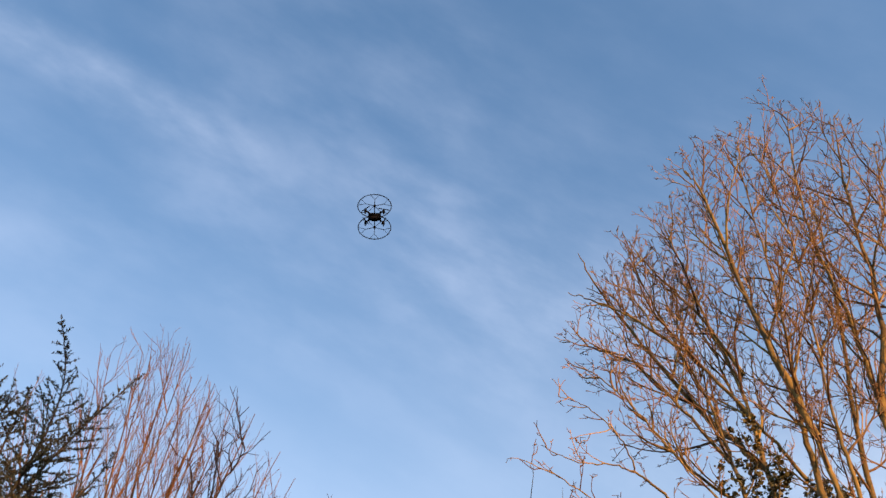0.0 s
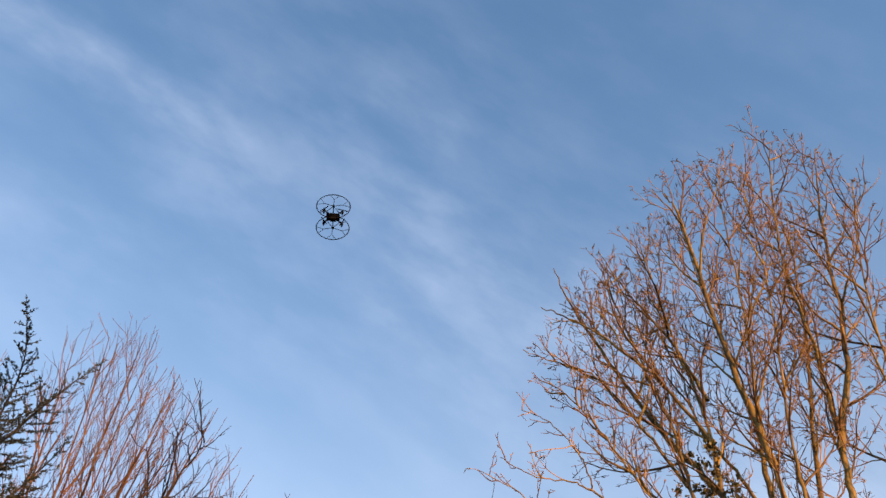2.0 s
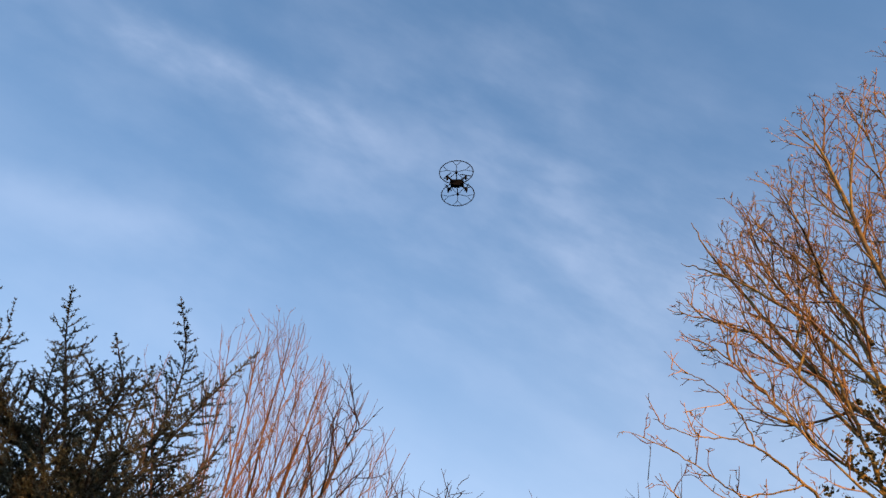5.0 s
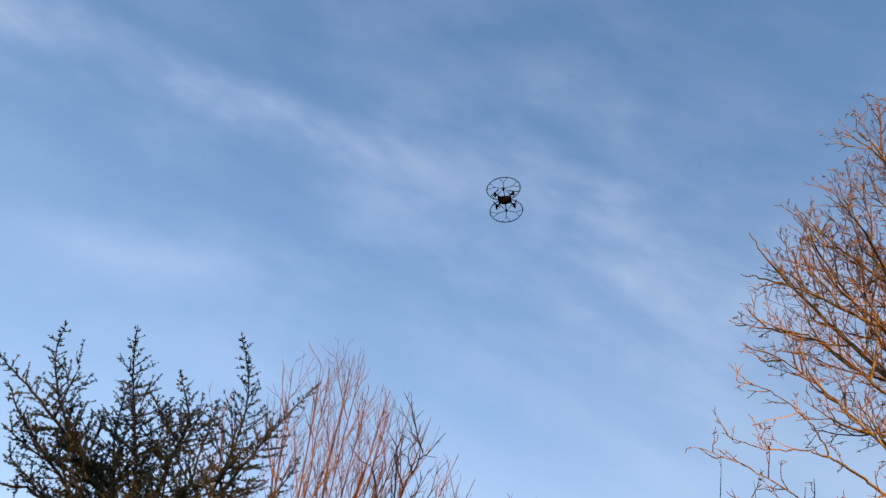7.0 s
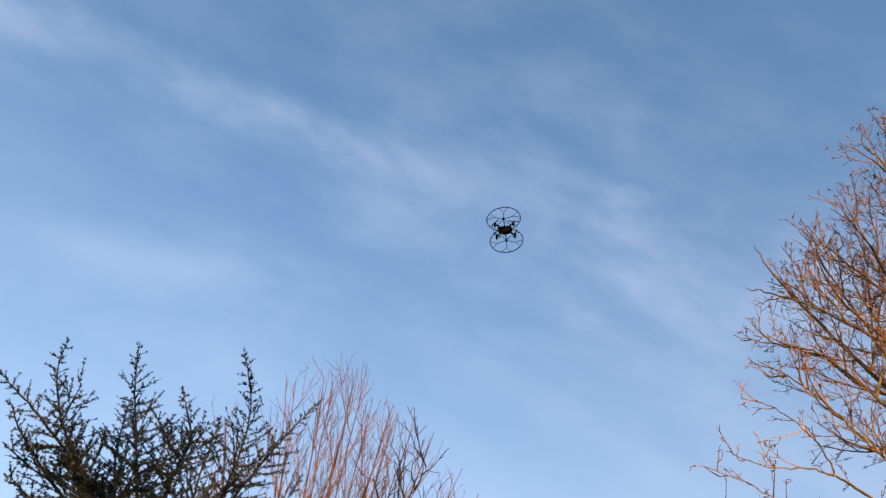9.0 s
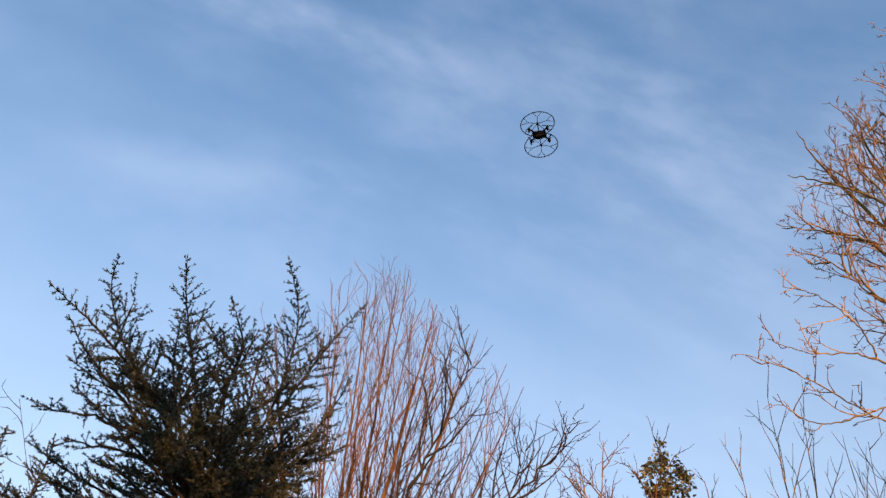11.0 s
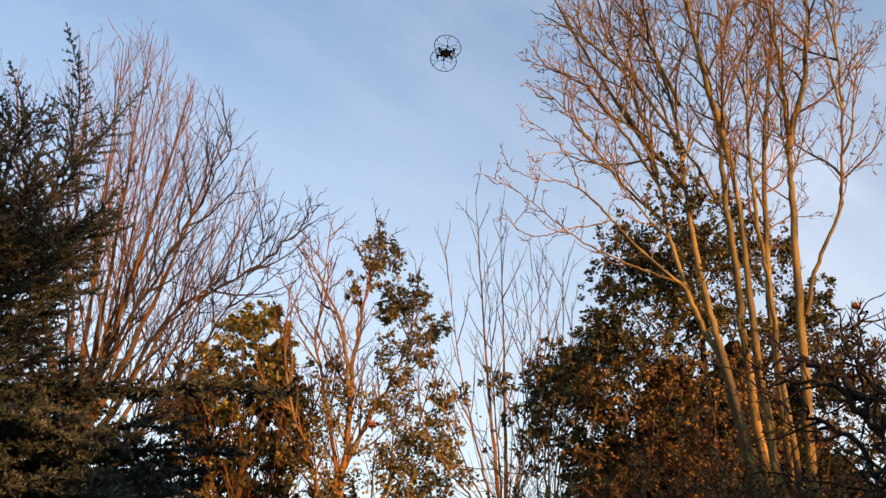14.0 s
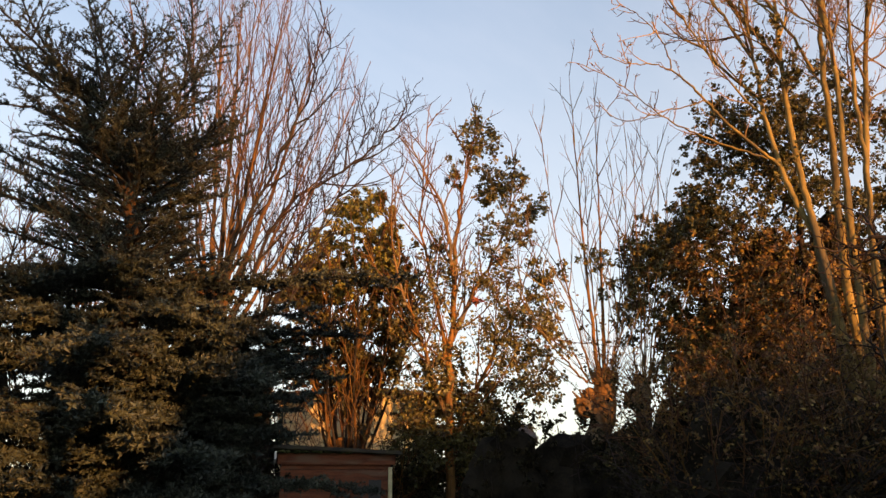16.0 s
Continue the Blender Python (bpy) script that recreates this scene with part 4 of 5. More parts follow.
def mid_tree():
    """Slim upright tree wrapped in ivy, its top half bare."""
    rng = random.Random(41)
    e = thing("ivy_clad_tree", (-0.85, 15.0, 0), "slim sunlit tree with ivy clumps and bare upper twigs", "tree")
    line = spline([(-0.75, 15.0, 0), (-0.9, 15.0, 2.0), (-0.88, 14.98, 4.0), (-0.78, 14.98, 6.1), (-0.62, 15.0, 7.6), (-0.3, 15.0, 9.1)], 6, rng, 0.02)
    t = Tubes(9)
    t.add(line, 0.105, 0.01, 0.3)
    t.make("trunk", BARK_RED, e, "sunlit orange-brown trunk")
    branches, twigs = Tubes(5), Tubes(3)
    levels = [
        dict(per_m=3.4, start=0.05, len=(1.7, 0.6), angle=(20, 48), up=0.10, wob=0.08, steps=6, r=(0.018, 0.006)),
        dict(per_m=4.0, start=0.15, len=(0.7, 0.35), angle=(22, 50), up=0.09, wob=0.1, steps=4, r=(0.009, 0.0045)),
        dict(per_m=4.5, start=0.1, len=(0.28, 0.16), angle=(25, 50), up=0.06, wob=0.12, steps=3, r=(0.006, 0.004)),
    ]
    sink = sinks([branches, twigs])
    sprout(rng, line, [{**levels[0], "start": 0.42}, *levels[1:]], 0, sink)
    for pts in ([(-0.88, 14.98, 3.6), (-1.15, 15.0, 5.2), (-1.5, 15.0, 7.0), (-1.35, 15.0, 9.2)], [(-0.85, 15.0, 4.4), (-0.3, 15.1, 5.6), (0.2, 15.1, 6.6), (0.5, 15.1, 7.9)],
                [(-0.9, 15.0, 2.8), (-1.5, 14.8, 4.4), (-2.0, 14.7, 6.0), (-2.1, 14.7, 7.9)], [(-0.8, 15.0, 5.6), (-1.05, 14.8, 7.2), (-1.9, 14.8, 8.8)], [(-0.9, 15.0, 2.2), (-0.3, 15.0, 3.6), (0.4, 15.0, 4.9), (0.8, 15.0, 6.2)]):
        b = spline(pts, 6, rng, 0.02)
        t = Tubes(7)
        t.add(b, 0.05, 0.007)
        t.make("limb", BARK_RED, e)
        sprout(rng, b, levels, 0, sink)
    branches.make("branch", BARK_RED, e, kind="stuff")
    twigs.make("twig", TWIG_RED, e, "fine reddish twigs", "stuff")
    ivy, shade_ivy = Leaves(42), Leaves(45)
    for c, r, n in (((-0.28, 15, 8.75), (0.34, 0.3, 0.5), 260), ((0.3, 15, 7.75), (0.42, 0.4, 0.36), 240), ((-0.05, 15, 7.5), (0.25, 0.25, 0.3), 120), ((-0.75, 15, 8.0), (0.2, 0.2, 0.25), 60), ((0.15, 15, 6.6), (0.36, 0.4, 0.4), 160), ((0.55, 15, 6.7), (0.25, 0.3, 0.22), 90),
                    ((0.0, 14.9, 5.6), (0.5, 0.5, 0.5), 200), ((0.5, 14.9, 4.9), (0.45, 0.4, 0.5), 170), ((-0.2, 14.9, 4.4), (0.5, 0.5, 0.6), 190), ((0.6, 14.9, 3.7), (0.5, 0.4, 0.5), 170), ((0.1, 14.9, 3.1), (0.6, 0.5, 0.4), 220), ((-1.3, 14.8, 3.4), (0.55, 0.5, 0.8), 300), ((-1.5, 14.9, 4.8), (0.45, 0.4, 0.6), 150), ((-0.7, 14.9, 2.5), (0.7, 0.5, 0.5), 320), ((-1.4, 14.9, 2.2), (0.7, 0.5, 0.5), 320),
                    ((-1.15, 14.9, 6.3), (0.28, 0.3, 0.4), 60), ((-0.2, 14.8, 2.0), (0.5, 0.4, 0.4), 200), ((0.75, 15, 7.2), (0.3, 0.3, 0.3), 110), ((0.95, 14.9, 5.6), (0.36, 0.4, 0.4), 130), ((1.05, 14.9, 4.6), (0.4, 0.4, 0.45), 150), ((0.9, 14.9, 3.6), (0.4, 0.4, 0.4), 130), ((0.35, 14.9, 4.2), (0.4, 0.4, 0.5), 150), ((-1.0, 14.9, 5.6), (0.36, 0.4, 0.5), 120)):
        # Clumps up to 3.3 m take the darker leaf colour as painted shade.
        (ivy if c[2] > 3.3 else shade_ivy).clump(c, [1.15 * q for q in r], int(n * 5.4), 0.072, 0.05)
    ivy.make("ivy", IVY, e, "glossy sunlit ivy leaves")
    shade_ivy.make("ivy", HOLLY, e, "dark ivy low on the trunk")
    # The base leaves carry their shade in the darker colour too.
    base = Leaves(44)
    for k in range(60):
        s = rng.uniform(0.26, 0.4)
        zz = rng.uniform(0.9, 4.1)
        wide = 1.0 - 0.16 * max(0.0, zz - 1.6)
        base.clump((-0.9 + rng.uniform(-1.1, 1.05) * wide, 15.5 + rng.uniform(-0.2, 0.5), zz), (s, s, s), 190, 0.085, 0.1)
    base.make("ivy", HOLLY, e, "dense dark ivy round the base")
    dead = Leaves(43)
    dead.clump((-0.35, 14.7, 5.15), (0.13, 0.1, 0.05), 40, 0.09, 0.1)
    dead.make("leaf_cluster", RUST_LEAF, e, "rust-red cluster of dead leaves")
    return e


def olive_tree():
    """Evergreen small tree with yellowish olive foliage on a reddish stool."""
    rng = random.Random(51)
    e = thing("evergreen_tree", (-3.05, 15.2, 0), "olive-green evergreen tree on a reddish cut stool", "tree")
    t = Tubes(9)
    t.add(spline([(-3.15, 15.2, 0), (-3.1, 15.2, 1.0), (-3.0, 15.2, 2.3)], 5, rng, 0.05), 0.22, 0.30, 0.3)
    t.make("trunk", BARK_BROWN, e, "knobbly red-brown trunk")
    branches, twigs = Tubes(5), Tubes(3)
    levels = [
        dict(per_m=3.0, start=0.2, len=(1.2, 0.6), angle=(20, 45), up=0.1, wob=0.08, steps=5, r=(0.016, 0.006)),
        dict(per_m=3.5, start=0.15, len=(0.5, 0.3), angle=(22, 50), up=0.08, wob=0.1, steps=4, r=(0.008, 0.004)),
    ]
    for k in range(24):
        az, lean = k * 2.4, rng.uniform(0.10, 0.42)
        b = shoot(rng, (-3.0 + 0.24 * math.cos(az), 15.2 + 0.24 * math.sin(az), rng.uniform(1.5, 2.1)), Vector((lean * math.cos(az), lean * math.sin(az), 1)), rng.uniform(3.2, 5.2), 8, 0.06, 0.04)
        tt = Tubes(6)
        tt.add(b, 0.036, 0.006)
        tt.make("limb", BARK_DARK if k % 2 else BARK_BROWN, e)
        sprout(rng, b, levels, 0, sinks([branches, twigs]))
    branches.make("branch", BARK_BROWN, e, kind="stuff")
    twigs.make("twig", TWIG_RED, e, kind="stuff")
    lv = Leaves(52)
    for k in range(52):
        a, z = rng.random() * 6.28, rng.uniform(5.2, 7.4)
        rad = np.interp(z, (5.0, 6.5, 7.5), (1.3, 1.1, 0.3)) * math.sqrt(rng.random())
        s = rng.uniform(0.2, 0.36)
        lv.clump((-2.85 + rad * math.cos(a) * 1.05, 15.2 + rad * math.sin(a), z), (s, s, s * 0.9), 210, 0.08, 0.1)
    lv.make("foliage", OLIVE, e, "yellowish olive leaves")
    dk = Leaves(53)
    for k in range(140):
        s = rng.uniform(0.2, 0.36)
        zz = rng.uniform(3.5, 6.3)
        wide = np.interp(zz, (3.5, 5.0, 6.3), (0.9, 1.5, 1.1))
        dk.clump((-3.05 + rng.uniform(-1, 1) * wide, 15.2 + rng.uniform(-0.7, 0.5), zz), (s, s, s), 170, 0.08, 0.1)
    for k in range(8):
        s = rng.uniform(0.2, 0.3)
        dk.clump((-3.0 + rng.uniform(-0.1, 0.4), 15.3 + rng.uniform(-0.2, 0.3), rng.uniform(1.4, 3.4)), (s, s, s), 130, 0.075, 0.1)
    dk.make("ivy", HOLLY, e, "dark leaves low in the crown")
    e.location, e.scale = (-3.12, 16.6, 0), (1.07, 1.07, 1.07)
    return e


def pollard(at, head, head_size, tips, seed, label, ivy_clumps=(), lean=0.0):
    """Pollarded trunk with a knobbly head and long straight shoots."""
    rng = random.Random(seed)
    e = thing("pollard_tree", at, label, "tree", "pollarded trees")
    h = Vector(head)
    line = spline([at, (at[0] + lean * 0.3, at[1], h.z * 0.5), (h.x - lean * 0.15, h.y, h.z * 0.82), head], 5, rng, 0.02)
    t = Tubes(12)
    t.add(line, head_size * 0.42, head_size * 0.40, 0.2)
    t.make("trunk", BARK_RED, e, "thick reddish trunk")
    bm = bmesh.new()
    q = head_size / 0.54
    for c, r in (((0.02, 0, 0.02), (0.20, 0.19, 0.30)), ((-0.10, 0, -0.42), (0.20, 0.20, 0.36)), ((-0.40, 0.02, -0.42), (0.17, 0.18, 0.23)), ((0.14, 0.05, 0.14), (0.14, 0.14, 0.16)), ((-0.12, -0.03, 0.16), (0.13, 0.14, 0.17)), ((-0.28, 0.0, -0.20), (0.12, 0.13, 0.14))):
        m = Matrix.Translation(h + Vector(c) * q) @ Matrix.Diagonal((r[0] * q, r[1] * q, r[2] * q, 1))
        bmesh.ops.create_icosphere(bm, subdivisions=4, radius=1.0, matrix=m)
    for v in bm.verts:
        v.co += noise.noise_vector(v.co * 5) * 0.075 * q + noise.noise_vector(v.co * 15) * 0.035 + noise.noise_vector(v.co * 40) * 0.012
    local(part("head", bm, BARK_RED, e, "knobbly pollard head", True), e)
    stubs = Tubes(6)
    for k in range(26):
        d = (gauss3(rng) + Vector((-0.25, 0, 0.7))).normalized()
        c = h + (Vector((-0.34, 0, -0.36)) if k % 3 == 0 else Vector((0.02, 0, 0.08))) * q
        stubs.add(shoot(rng, c + d * 0.12 * q, d, rng.uniform(0.12, 0.26) * q, 3, 0.1, 0.1), 0.042 * q, 0.014)
    stubs.make("stub", BARK_RED, e, "short cut stubs on the head", "stuff")
    branches, twigs = Tubes(5), Tubes(3)
    levels = [
        dict(per_m=2.5, start=0.16, len=(1.7, 0.6), angle=(18, 38), up=0.05, wob=0.05, steps=7, r=(0.010, 0.0035)),
        dict(per_m=2.2, start=0.15, len=(0.5, 0.25), angle=(20, 42), up=0.06, wob=0.07, steps=4, r=(0.0055, 0.003)),
    ]
    for tip in tips:
        tip = Vector(tip)
        d = tip - h
        base = h + Vector((d.x, d.y, 0)) * 0.18 + Vector((0, 0, 0.05))
        b = spline([base, base + Vector((d.x * 0.26, d.y * 0.26, d.z * 0.22)), base + Vector((d.x * 0.58, d.y * 0.58, d.z * 0.55)), tip], 6, rng, 0.01)
        tt = Tubes(6)
        tt.add(b, 0.046 if tip.z > 9.4 else rng.uniform(0.018, 0.026), 0.004)
        tt.make("shoot", BARK_RED, e)
        sprout(rng, b, levels, 0, sinks([branches, twigs]))
    for k in range(34):
        az = rng.random() * 6.28
        d = Vector((math.cos(az), math.sin(az), rng.uniform(0.3, 2.2))).normalized()
        twigs.add(shoot(rng, h + Vector((d.x, d.y, d.z * 0.6)) * head_size * 0.4, d, rng.uniform(0.6, 2.4), 7, 0.06, 0.08), 0.008, 0.0035)
    branches.make("branch", BRANCH_TAN, e, kind="stuff")
    twigs.make("twig", TWIG_TAN, e, "fine reddish shoots", "stuff")
    if ivy_clumps:
        ivy = Leaves(seed + 1)
        for c, r, n in ivy_clumps:
            ivy.clump(c, (r, r, r), n * 4, 0.066, 0.1)
        ivy.make("ivy", IVY, e, "sunlit ivy leaves")
    return e


def holly():
    """Broad dark evergreen behind the bare tree."""
    rng = random.Random(61)
    e = thing("holly_tree", (5.8, 13.7, 0), "big dark glossy evergreen holly mass", "tree")
    t = Tubes(8)
    t.add(spline([(5.8, 13.8, 0), (5.8, 13.8, 3), (5.9, 13.7, 7)], 5, rng, 0.03), 0.2, 0.05, 0.2)
    t.make("trunk", BARK_DARK, e)
    wood, lv = Tubes(4), Leaves(62)
    xs, tops = (2.6, 3.2, 3.7, 4.3, 5.2, 6.2, 7.1, 8.2, 8.7), (5.8, 6.3, 7.1, 8.4, 8.4, 9.4, 8.4, 6.9, 5.2)
    for k in range(500):
        x = rng.uniform(2.7, 8.5)
        top = np.interp(x, xs, tops) + 0.3 * math.sin(3.1 * x) + 0.22 * math.sin(7.3 * x + 1)
        z = rng.uniform(0.8, top - 0.25) if k > 80 else top - rng.uniform(0.1, 0.5)
        if z < 4.2 and x < 3.3:
            x += 0.7
        y = 14.6 - 0.28 * (x - 3) + rng.uniform(-1.3, 0.9)
        s = rng.uniform(0.25, 0.5)
        lv.clump((x, y, z), (s, s, s), 260, 0.068, 0.1)
        if k % 4 == 0:
            wood.add(spline([(5.8 + 0.55 * (x - 5.8), 13.9, max(0.4, z - 1.2)), (x * 0.6 + 2.32, y * 0.6 + 5.5, z - 0.5), (x, y, z + s * 0.8)], 4, rng, 0.06), 0.018, 0.004)
    wood.make("branch", BARK_DARK, e, "dark inner branches", "stuff")
    shade_mass(e, [((4.4, 14.7, 2.6), (0.7, 0.5, 2.6)), ((5.5, 14.4, 3.2), (1.0, 0.5, 3.3)), ((6.6, 14.0, 3.4), (0.9, 0.5, 3.4)), ((7.4, 13.6, 2.6), (0.8, 0.5, 3.3)), ((8.1, 13.4, 2.0), (0.6, 0.5, 2.6))])
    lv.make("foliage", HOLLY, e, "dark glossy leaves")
    # Lighter brown leaf layer: sunlight on the front put into the colour.
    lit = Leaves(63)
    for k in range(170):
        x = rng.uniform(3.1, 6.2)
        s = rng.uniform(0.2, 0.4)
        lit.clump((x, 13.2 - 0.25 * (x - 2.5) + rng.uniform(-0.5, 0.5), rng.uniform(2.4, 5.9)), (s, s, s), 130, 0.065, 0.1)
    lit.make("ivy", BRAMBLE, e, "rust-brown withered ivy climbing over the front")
    return e


def thicket(at, spread, height, seed, label, leaf_mat, leaves, canes, name="bramble_thicket", category="shrub", size=0.062, twig_mat=None, core=0.0):
    """Tangle of arching canes with leaves."""
    rng = random.Random(seed)
    e = thing(name, at, label, category)
    stems, twigs, lv = Tubes(4), Tubes(3), Leaves(seed)
    levels = [dict(per_m=3.0, start=0.3, len=(0.9, 0.4), angle=(25, 70), up=0.02, wob=0.12, steps=5, r=(0.008, 0.004)),
              dict(per_m=4.0, start=0.2, len=(0.35, 0.2), angle=(25, 60), up=0.02, wob=0.12, steps=3, r=(0.005, 0.0035))]
    for k in range(canes):
        x, y = at[0] + rng.uniform(-1, 1) * spread[0], at[1] + rng.uniform(-1, 1) * spread[1]
        az = rng.random() * 6.28
        d = Vector((math.cos(az) * 0.45, math.sin(az) * 0.45, 1)).normalized()
        ln = height * rng.uniform(0.7, 1.25)
        b = shoot(rng, (x, y, 0), d, ln, 9, 0.1, -0.03)
        stems.add(b, 0.014, 0.005)
        sprout(rng, b, levels, 0, sinks([twigs]))
        for q in b[3:]:
            n = leaves // (canes * 4)
            if n:
                lv.clump(tuple(q), (0.3, 0.3, 0.25), n, size, 0.1)
    stems.make("cane", twig_mat or TWIG_DARK, e, "arching canes", "stuff")
    twigs.make("twig", twig_mat or TWIG_DARK, e, kind="stuff")
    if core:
        shade_mass(e, [((at[0] + spread[0] * u, at[1] + spread[1] * 0.3, core * 0.45), (spread[0] * 0.42, spread[1] * 0.55, core * 0.55)) for u in (-0.75, -0.25, 0.3, 0.8)])
    if lv.rows:
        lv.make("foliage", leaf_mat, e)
    return e


def hedge(name, x0, x1, y, height, seed, label):
    """Overgrown hedge: uneven leafy bank."""
    rng = random.Random(seed)
    e = thing(name, ((x0 + x1) / 2, y, 0), label, "hedge")
    lv, wood = Leaves(seed), Tubes(4)
    n = int((x1 - x0) * 46)
    for k in range(n):
        x, z = rng.uniform(x0, x1), rng.uniform(0.15, 1) * height
        z = min(z, height * (0.93 + 0.07 * math.sin(x * 2.3)))
        yy = y + rng.uniform(-0.55, 0.55)
        s = rng.uniform(0.2, 0.36)
        lv.clump((x, yy, z), (s, s, s), 100, 0.065, 0.15)
        wood.add(shoot(rng, (x, y, 0.0), (rng.uniform(-0.1, 0.1), rng.uniform(-0.3, 0.3), 1), z, 4, 0.06, 0.05), 0.02, 0.006)
    wood.make("stem", BARK_DARK, e, kind="stuff")
    shade_mass(e, [((x0 + 0.5 + 1.0 * k, y, height * 0.45), (0.72, 0.45, height * 0.47)) for k in range(int(x1 - x0))])
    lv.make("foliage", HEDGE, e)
    return e


def shading_tree():
    """Unseen tall tree, added at the garden wall to shade the cedar's crown."""
    rng = random.Random(77)
    e = thing("shading_tree", (3.9, -6.6, 0), "tall dark evergreen tree beside the garden wall", "tree")
    line = spline([(3.9, -6.6, 0), (3.95, -6.6, 4), (4.0, -6.6, 8), (4.0, -6.6, 12.4)], 5, rng, 0.03)
    t = Tubes(9)
    t.add(line, 0.22, 0.03, 0.2)
    t.make("trunk", BARK_DARK, e)
    wood, lv = Tubes(4), Leaves(78)
    for k in range(70):
        f = (k + rng.random()) / 70
        z = 6.3 + 6.2 * f
        az, reach = k * 2.4, np.interp(f, (0, 0.3, 0.8, 1), (1.2, 1.9, 1.7, 0.5)) * math.sqrt(rng.uniform(0.1, 1))
        q = Vector((4.0 + reach * math.cos(az), -6.6 + reach * math.sin(az), z))
        wood.add(spline([(4.0, -6.6, z - 0.5), Vector((4.0, -6.6, z - 0.4)).lerp(q, 0.5), q], 4), 0.035, 0.008)
        lv.clump(tuple(q), (0.5, 0.5, 0.42), 150, 0.12, 0.1)
    wood.make("branch", BARK_DARK, e, kind="stuff")
    lv.make("foliage", HOLLY, e, "dark evergreen leaves")
    return e


def apple_tree():
    """Crooked old fruit tree in the shade, close by."""
    rng = random.Random(71)
    e = thing("apple_tree", (6.3, 7.0, 0), "crooked dark bare apple tree with knotted twigs", "tree")
    t = Tubes(9)
    trunk = spline([(6.4, 7.0, 0), (6.3, 6.95, 1.2), (6.15, 7.0, 2.2)], 5, rng, 0.03)
    t.add(trunk, 0.15, 0.11, 0.3)
    t.make("trunk", BARK_DARK, e, "dark rough trunk")
    branches, twigs = Tubes(5), Tubes(3)
    levels = [
        dict(per_m=4.2, start=0.2, len=(1.1, 0.5), angle=(35, 80), up=0.05, wob=0.22, steps=7, r=(0.017, 0.006)),
        dict(per_m=4.6, start=0.15, len=(0.45, 0.25), angle=(35, 80), up=0.06, wob=0.2, steps=4, r=(0.008, 0.005)),
        dict(per_m=6.5, start=0.1, len=(0.14, 0.08), angle=(40, 80), up=0.04, wob=0.2, steps=3, r=(0.006, 0.004)),
    ]
    for pts in ([(6.15, 7.0, 2.1), (5.7, 7.2, 2.8), (5.3, 7.4, 3.7), (5.1, 7.5, 4.4), (5.0, 7.5, 5.0)], [(6.15, 7.0, 2.2), (5.8, 6.9, 3.2), (5.6, 6.9, 4.3), (5.7, 7.0, 5.2)],
                [(6.2, 7.0, 2.2), (6.6, 7.1, 3.3), (6.9, 7.2, 4.4), (7.0, 7.2, 5.2)], [(6.2, 7.0, 2.0), (5.6, 7.6, 2.5), (4.9, 7.8, 3.5), (4.4, 7.8, 3.9), (4.0, 7.9, 4.1)],
                [(6.2, 7.0, 1.9), (5.7, 7.3, 2.2), (5.2, 7.5, 2.45), (4.7, 7.7, 2.7)], [(6.2, 7.0, 2.2), (6.3, 7.6, 3.4), (6.3, 8.0, 4.6), (6.2, 8.2, 5.4)],
                [(5.7, 7.2, 2.8), (5.4, 7.1, 3.5), (5.5, 7.0, 4.3), (5.35, 7.1, 4.9)], [(5.8, 6.9, 3.2), (5.3, 7.0, 3.6), (4.9, 7.3, 4.2), (4.75, 7.5, 4.7)], [(6.2, 7.0, 2.0), (5.6, 6.7, 2.4), (5.1, 6.8, 3.0), (4.8, 7.1, 3.3)],
                [(5.75, 7.1, 2.2), (5.08, 7.18, 2.65), (4.99, 7.25, 3.17), (4.84, 7.35, 3.79), (4.89, 7.32, 4.61), (4.99, 7.25, 4.95)], [(4.85, 7.34, 3.8), (4.68, 7.45, 4.1), (4.43, 7.61, 4.25), (3.86, 7.91, 4.32)], [(4.84, 7.35, 4.0), (4.51, 7.56, 4.41), (4.21, 7.73, 4.5), (3.93, 7.87, 4.44)],
                [(4.86, 7.33, 3.65), (5.13, 7.15, 3.74), (5.5, 7.0, 3.7)], [(5.06, 7.2, 2.72), (4.77, 7.39, 2.75), (4.4, 7.66, 2.6), (4.0, 7.84, 3.25)]):
        b = spline(pts, 6, rng, 0.04)
        tt = Tubes(7)
        tt.add(b, 0.05, 0.011)
        tt.make("limb", BARK_DARK, e)
        sprout(rng, b, levels, 0, sinks([branches, twigs]))
    branches.make("branch", BARK_DARK, e, kind="stuff")
    twigs.make("twig", TWIG_DARK, e, "knotted dark spurs", "stuff")
    # one withered fruit left near the top, on its stalk
    bm = bmesh.new()
    bmesh.ops.create_uvsphere(bm, u_segments=16, v_segments=10, radius=0.05)
    for v in bm.verts:
        r = math.hypot(v.co.x, v.co.y)
        v.co.z = v.co.z * 0.9 - (0.018 * math.exp(-(r / 0.018) ** 2) if v.co.z > 0 else 0)
        v.co += noise.noise_vector(v.co * 40) * 0.004
    bmesh.ops.translate(bm, vec=(5.05, 7.45, 5.13), verts=bm.verts)
    local(part("apple", bm, APPLE, e, "withered brown apple", True), e)
    st = Tubes(5)
    st.add([(5.0, 7.5, 4.99), (5.03, 7.47, 5.2), (5.05, 7.45, 5.18)], 0.006, 0.004)
    st.make("stalk", TWIG_DARK, e)
    return e


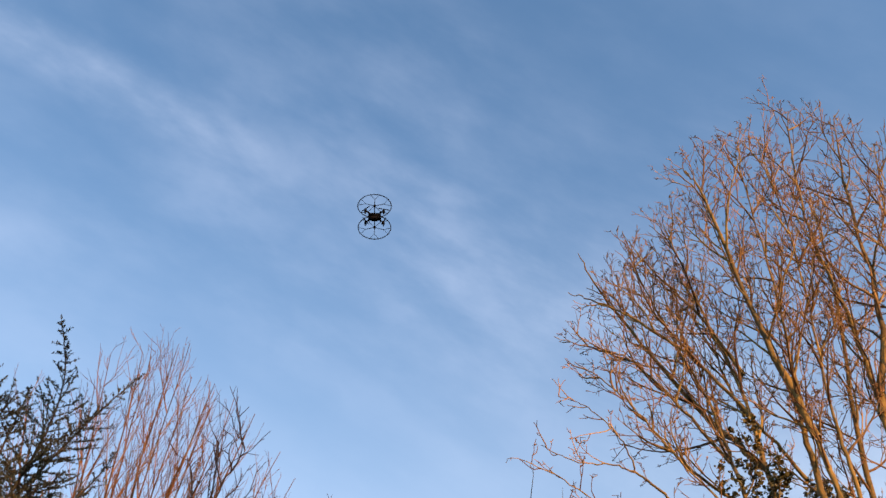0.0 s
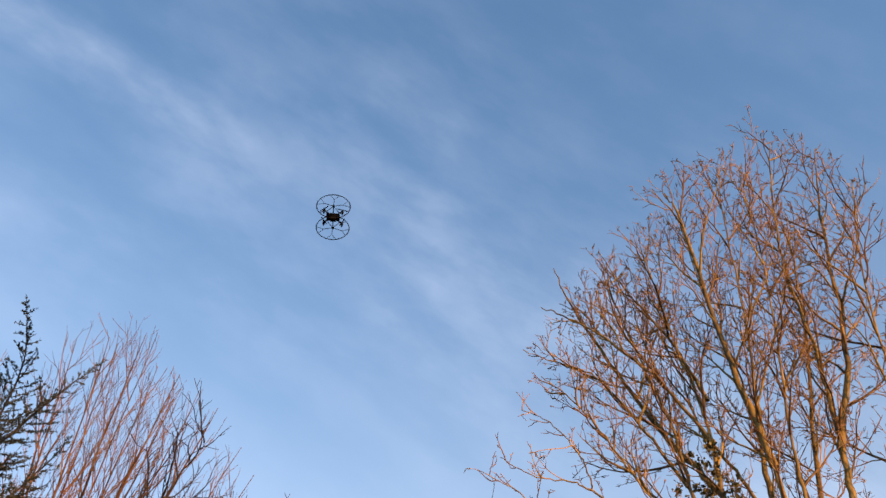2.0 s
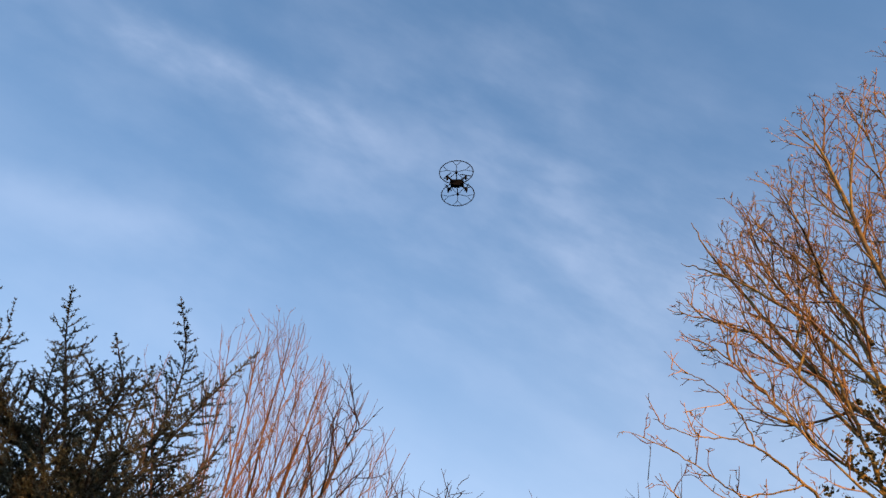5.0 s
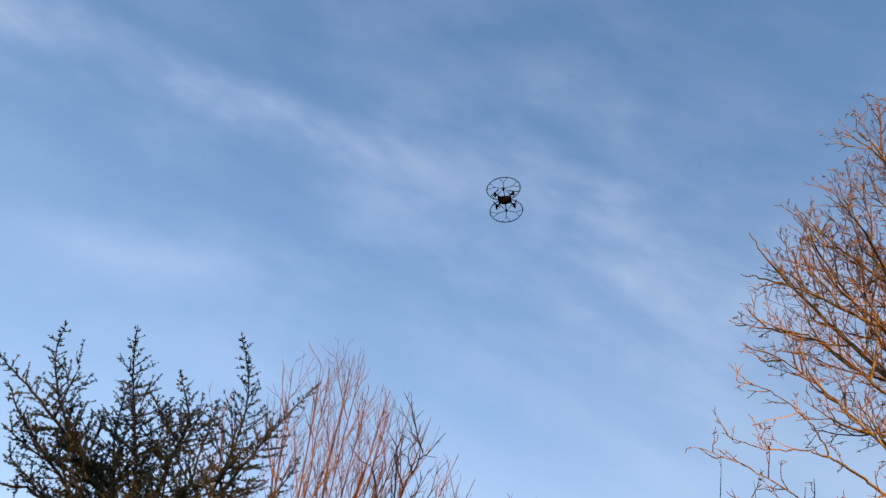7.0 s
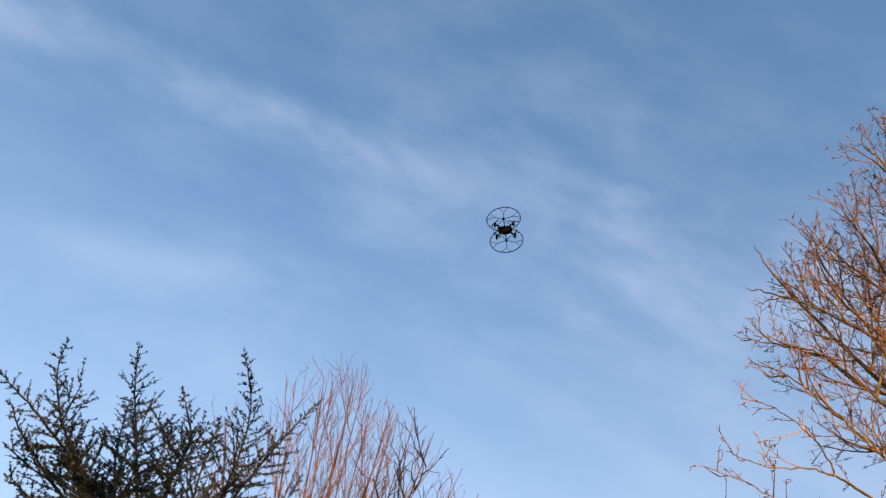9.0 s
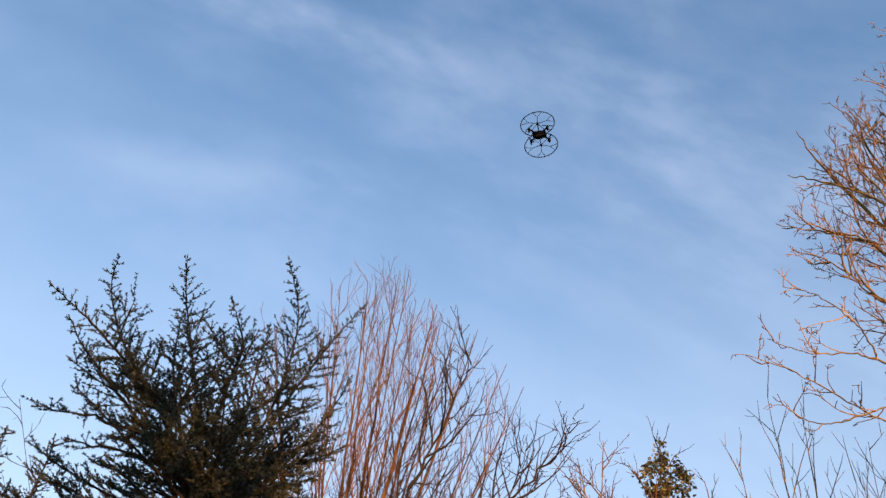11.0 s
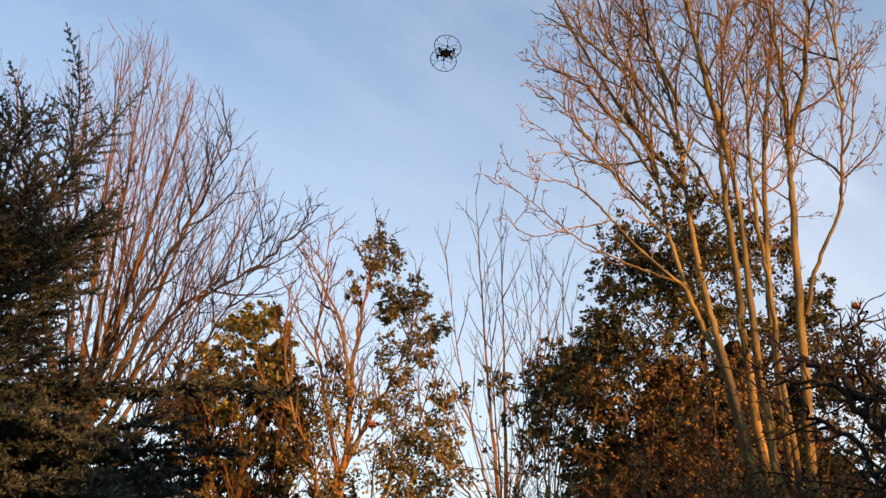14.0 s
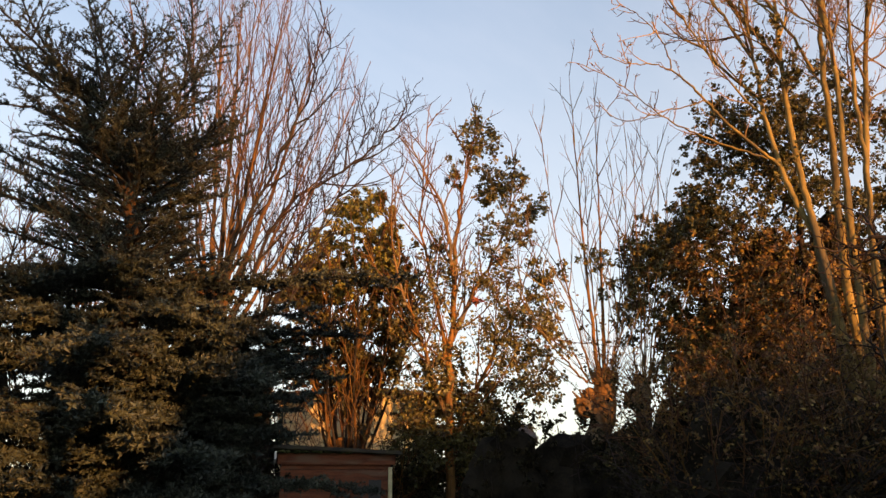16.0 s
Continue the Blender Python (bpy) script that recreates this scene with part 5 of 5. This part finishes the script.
# ---- the drone ----
def ring_bm(radius, tube, seg=48, sides=6):
    bm = bmesh.new()
    rows = []
    for i in range(seg):
        a = i * 2 * math.pi / seg
        rows.append([bm.verts.new(((radius + tube * math.cos(b)) * math.cos(a), tube * math.sin(b), (radius + tube * math.cos(b)) * math.sin(a))) for b in (k * 2 * math.pi / sides for k in range(sides))])
    for i in range(seg):
        for k in range(sides):
            bm.faces.new((rows[i][k], rows[(i + 1) % seg][k], rows[(i + 1) % seg][(k + 1) % sides], rows[i][(k + 1) % sides]))
    return bm


def rod_bm(a, b, r, sides=6):
    a, b = Vector(a), Vector(b)
    bm = bmesh.new()
    m = Matrix.Translation((a + b) / 2) @ (b - a).to_track_quat("Z", "Y").to_matrix().to_4x4()
    bmesh.ops.create_cone(bm, cap_ends=True, segments=sides, radius1=r, radius2=r, depth=(b - a).length, matrix=m)
    return bm


def drone():
    """Small four-rotor toy drone between two large spoked guard wheels, hovering."""
    e = thing("toy_drone", (0, 0, 0), "small black four-rotor drone with two big spoked wheels, hovering", "drone")
    R, half = 0.091, 0.083
    for sgn in (-1, 1):
        hub_y = sgn * half
        bm = ring_bm(R, 0.0027)
        bmesh.ops.translate(bm, vec=(0, hub_y, 0), verts=bm.verts)
        wheel = part("wheel", bm, DRONE_BLACK, e, "thin black guard wheel", True)
        part("hub", rod_bm((0, hub_y - 0.006, 0), (0, hub_y + 0.006, 0), 0.0065, 10), DRONE_BLACK, wheel)
        for k in range(5):  # spokes fork into a Y before the rim
            a = k * math.pi * 0.4 + math.pi / 2 * (-sgn)
            mid = (0.052 * math.cos(a), hub_y, 0.052 * math.sin(a))
            part("spoke", rod_bm((0, hub_y, 0), mid, 0.0018), DRONE_BLACK, wheel)
            for da in (-0.28, 0.28):
                part("spoke", rod_bm(mid, (R * math.cos(a + da), hub_y, R * math.sin(a + da)), 0.0015), DRONE_BLACK, wheel)
    part("axle", rod_bm((0, -half, 0), (0, half, 0), 0.0028, 8), DRONE_BLACK, e)
    part("body", box((0.072, 0.044, 0.028), (0, 0, 0), 0.006), DRONE_BLACK, e, "rounded black body", True)
    part("battery", box((0.038, 0.032, 0.014), (0, 0, -0.017), 0.004), DRONE_GREY, e, "battery under the body")
    part("canopy", box((0.046, 0.028, 0.012), (0, 0, 0.016), 0.005), DRONE_GREY, e, "dark shell on top")
    for sx in (-1, 1):
        for sy in (-1, 1):
            tip = (sx * 0.050, sy * 0.046, 0.004)
            arm = part("arm", rod_bm((sx * 0.022, sy * 0.020, 0), tip, 0.0045, 8), DRONE_BLACK, e)
            part("motor", rod_bm((tip[0], tip[1], -0.013), (tip[0], tip[1], 0.012), 0.0068, 10), DRONE_BLACK, arm)
            part("foot", rod_bm((tip[0], tip[1], -0.024), (tip[0], tip[1], -0.012), 0.0035, 8), DRONE_BLACK, arm)
            bm = bmesh.new()
            a = 0.6 + sx * 0.5 + sy * 0.9
            for s2 in (-1, 1):
                c, s = math.cos(a) * s2, math.sin(a) * s2
                v = [(0, 0), (0.012 * c - 0.004 * s, 0.012 * s + 0.004 * c), (0.030 * c - 0.003 * s, 0.030 * s + 0.003 * c), (0.031 * c + 0.002 * s, 0.031 * s - 0.002 * c), (0.012 * c + 0.003 * s, 0.012 * s - 0.003 * c)]
                lo = [bm.verts.new((tip[0] + q[0], tip[1] + q[1], 0.0135)) for q in v]
                hi = [bm.verts.new((tip[0] + q[0], tip[1] + q[1], 0.0147)) for q in v]
                bm.faces.new(lo)
                bm.faces.new(hi[::-1])
                for i in range(5):
                    bm.faces.new((lo[i], lo[(i + 1) % 5], hi[(i + 1) % 5], hi[i]))
            part("rotor", bm, DRONE_GREY, arm, "two-bladed rotor")
    e.matrix_world = pose(-0.38, 3.2, 5.2, 3, -2, 3)
    return e


ground()
unseen_shade_walls()
gable_house("cream_house", -5.3, -1.3, 20.6, 27.0, 3.75, 3.95, CREAM, TILE_ROOF, "cream rendered house glowing in evening sun", "house", False, ((-2.9, 1.3, 0.9, 1.0),))
gable_house("brick_house", -20.0, -13.6, 17.0, 22.0, 5.0, 6.3, BRICK, TILE_ROOF, "red brick house behind the cedar", "house", True, ((-13.5, 3.9, 1.0, 1.1),))
gable_house("garage", -0.95, 0.7, 16.9, 19.3, 2.5, 2.8, SHED_WOOD, TILE_ROOF, "low brown outbuilding with a dark shallow roof", "shed", True)
shed()
big_ash()
orange_tree()
cedar()
holly()
mid_tree()
olive_tree()
pollard((1.55, 14.2, 0), (2.02, 14.17, 3.42), 0.54, [(1.6, 14.2, 9.9), (2.1, 14.15, 9.6), (0.96, 14.3, 8.8), (2.7, 14.05, 8.2), (0.6, 14.3, 6.9), (1.9, 14.8, 8.8), (0.3, 14.2, 5.6), (2.75, 14.3, 6.6)], 81, "pollarded tree with long red-brown shoots", (((1.9, 14.1, 5.9), 0.26, 90), ((1.2, 14.3, 5.6), 0.3, 70), ((0.95, 14.3, 4.9), 0.35, 90), ((1.3, 14.3, 4.3), 0.3, 60), ((2.3, 14.2, 5.3), 0.25, 50)), 0.3)
pollard((2.6, 14.05, 0), (2.72, 14.05, 3.4), 0.34, [(3.3, 13.9, 8.4), (3.0, 14.1, 8.9), (2.75, 13.8, 8.2), (3.5, 14.2, 7.6), (2.4, 14.3, 7.8), (3.8, 13.8, 6.8)], 83, "smaller pollarded tree with a few thin shoots", (((2.9, 14.1, 6.0), 0.26, 80), ((2.6, 14.1, 5.0), 0.3, 80), ((3.0, 14.0, 6.6), 0.22, 60)))
background_tree((-8.3, 15.6, 0), [(-10.0, 15.4, 7.0), (-9.4, 15.8, 8.0), (-8.7, 15.3, 8.5), (-7.9, 15.9, 8.5), (-7.2, 15.5, 7.8), (-6.6, 15.8, 6.6), (-8.3, 15.0, 7.2)], 112)
background_tree((-10.7, 14.6, 0), [(-12.3, 14.6, 6.6), (-11.6, 14.9, 7.6), (-10.9, 14.3, 8.1), (-10.2, 14.8, 8.1), (-9.5, 14.5, 7.3), (-9.1, 14.9, 6.0)], 113)
small_conifer((-9.25, 9.2, 0), 7.2, 91, "dark conifer spire beside the cedar")
small_conifer((-8.85, 9.75, 0), 7.35, 92, "dark conifer spire behind the cedar")
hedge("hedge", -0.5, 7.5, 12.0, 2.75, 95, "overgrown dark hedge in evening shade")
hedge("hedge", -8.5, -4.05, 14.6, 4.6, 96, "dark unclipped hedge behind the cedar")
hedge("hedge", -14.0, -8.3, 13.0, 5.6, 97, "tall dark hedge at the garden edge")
thicket((4.1, 9.9, 0), (1.6, 0.8), 4.1, 101, "rust-brown bramble tangle in front of the holly", BRAMBLE, 11000, 120, size=0.05, twig_mat=TWIG_RED, core=2.9)
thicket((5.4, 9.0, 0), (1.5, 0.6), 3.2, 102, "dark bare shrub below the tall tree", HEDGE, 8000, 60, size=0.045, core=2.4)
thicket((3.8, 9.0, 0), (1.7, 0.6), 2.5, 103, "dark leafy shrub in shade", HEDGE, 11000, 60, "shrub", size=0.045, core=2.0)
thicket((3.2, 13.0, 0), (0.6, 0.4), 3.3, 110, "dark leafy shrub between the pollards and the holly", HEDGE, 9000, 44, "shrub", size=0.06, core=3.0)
thicket((-2.35, 15.6, 0), (0.5, 0.4), 4.4, 108, "tangle of bare red shoots between the trees", HEDGE, 0, 30, "bare_bush", twig_mat=TWIG_RED)
thicket((-4.5, 14.2, 0), (0.35, 0.3), 2.0, 109, "dark leafy bush beside the shed", HEDGE, 5000, 24, "shrub", size=0.06, core=1.8)
thicket((-1.9, 16.4, 0), (0.7, 0.4), 2.1, 107, "dark ivy undergrowth behind the shed", HEDGE, 9000, 46, "undergrowth", core=2.0)
thicket((0.9, 19.8, 0), (0.8, 0.6), 3.1, 104, "grey twiggy bare bush", HEDGE, 0, 26, "bare_bush")
thicket((-7.0, 16.5, 0), (1.5, 0.8), 5.0, 105, "bare twiggy shrub behind the shed", HEDGE, 0, 30, "bare_bush")
thicket((-9.2, 16.0, 0), (2.0, 0.8), 8.0, 106, "tall bare twiggy bush behind the cedar", HEDGE, 0, 30, "bare_bush")
shading_tree()
apple_tree()
drone()
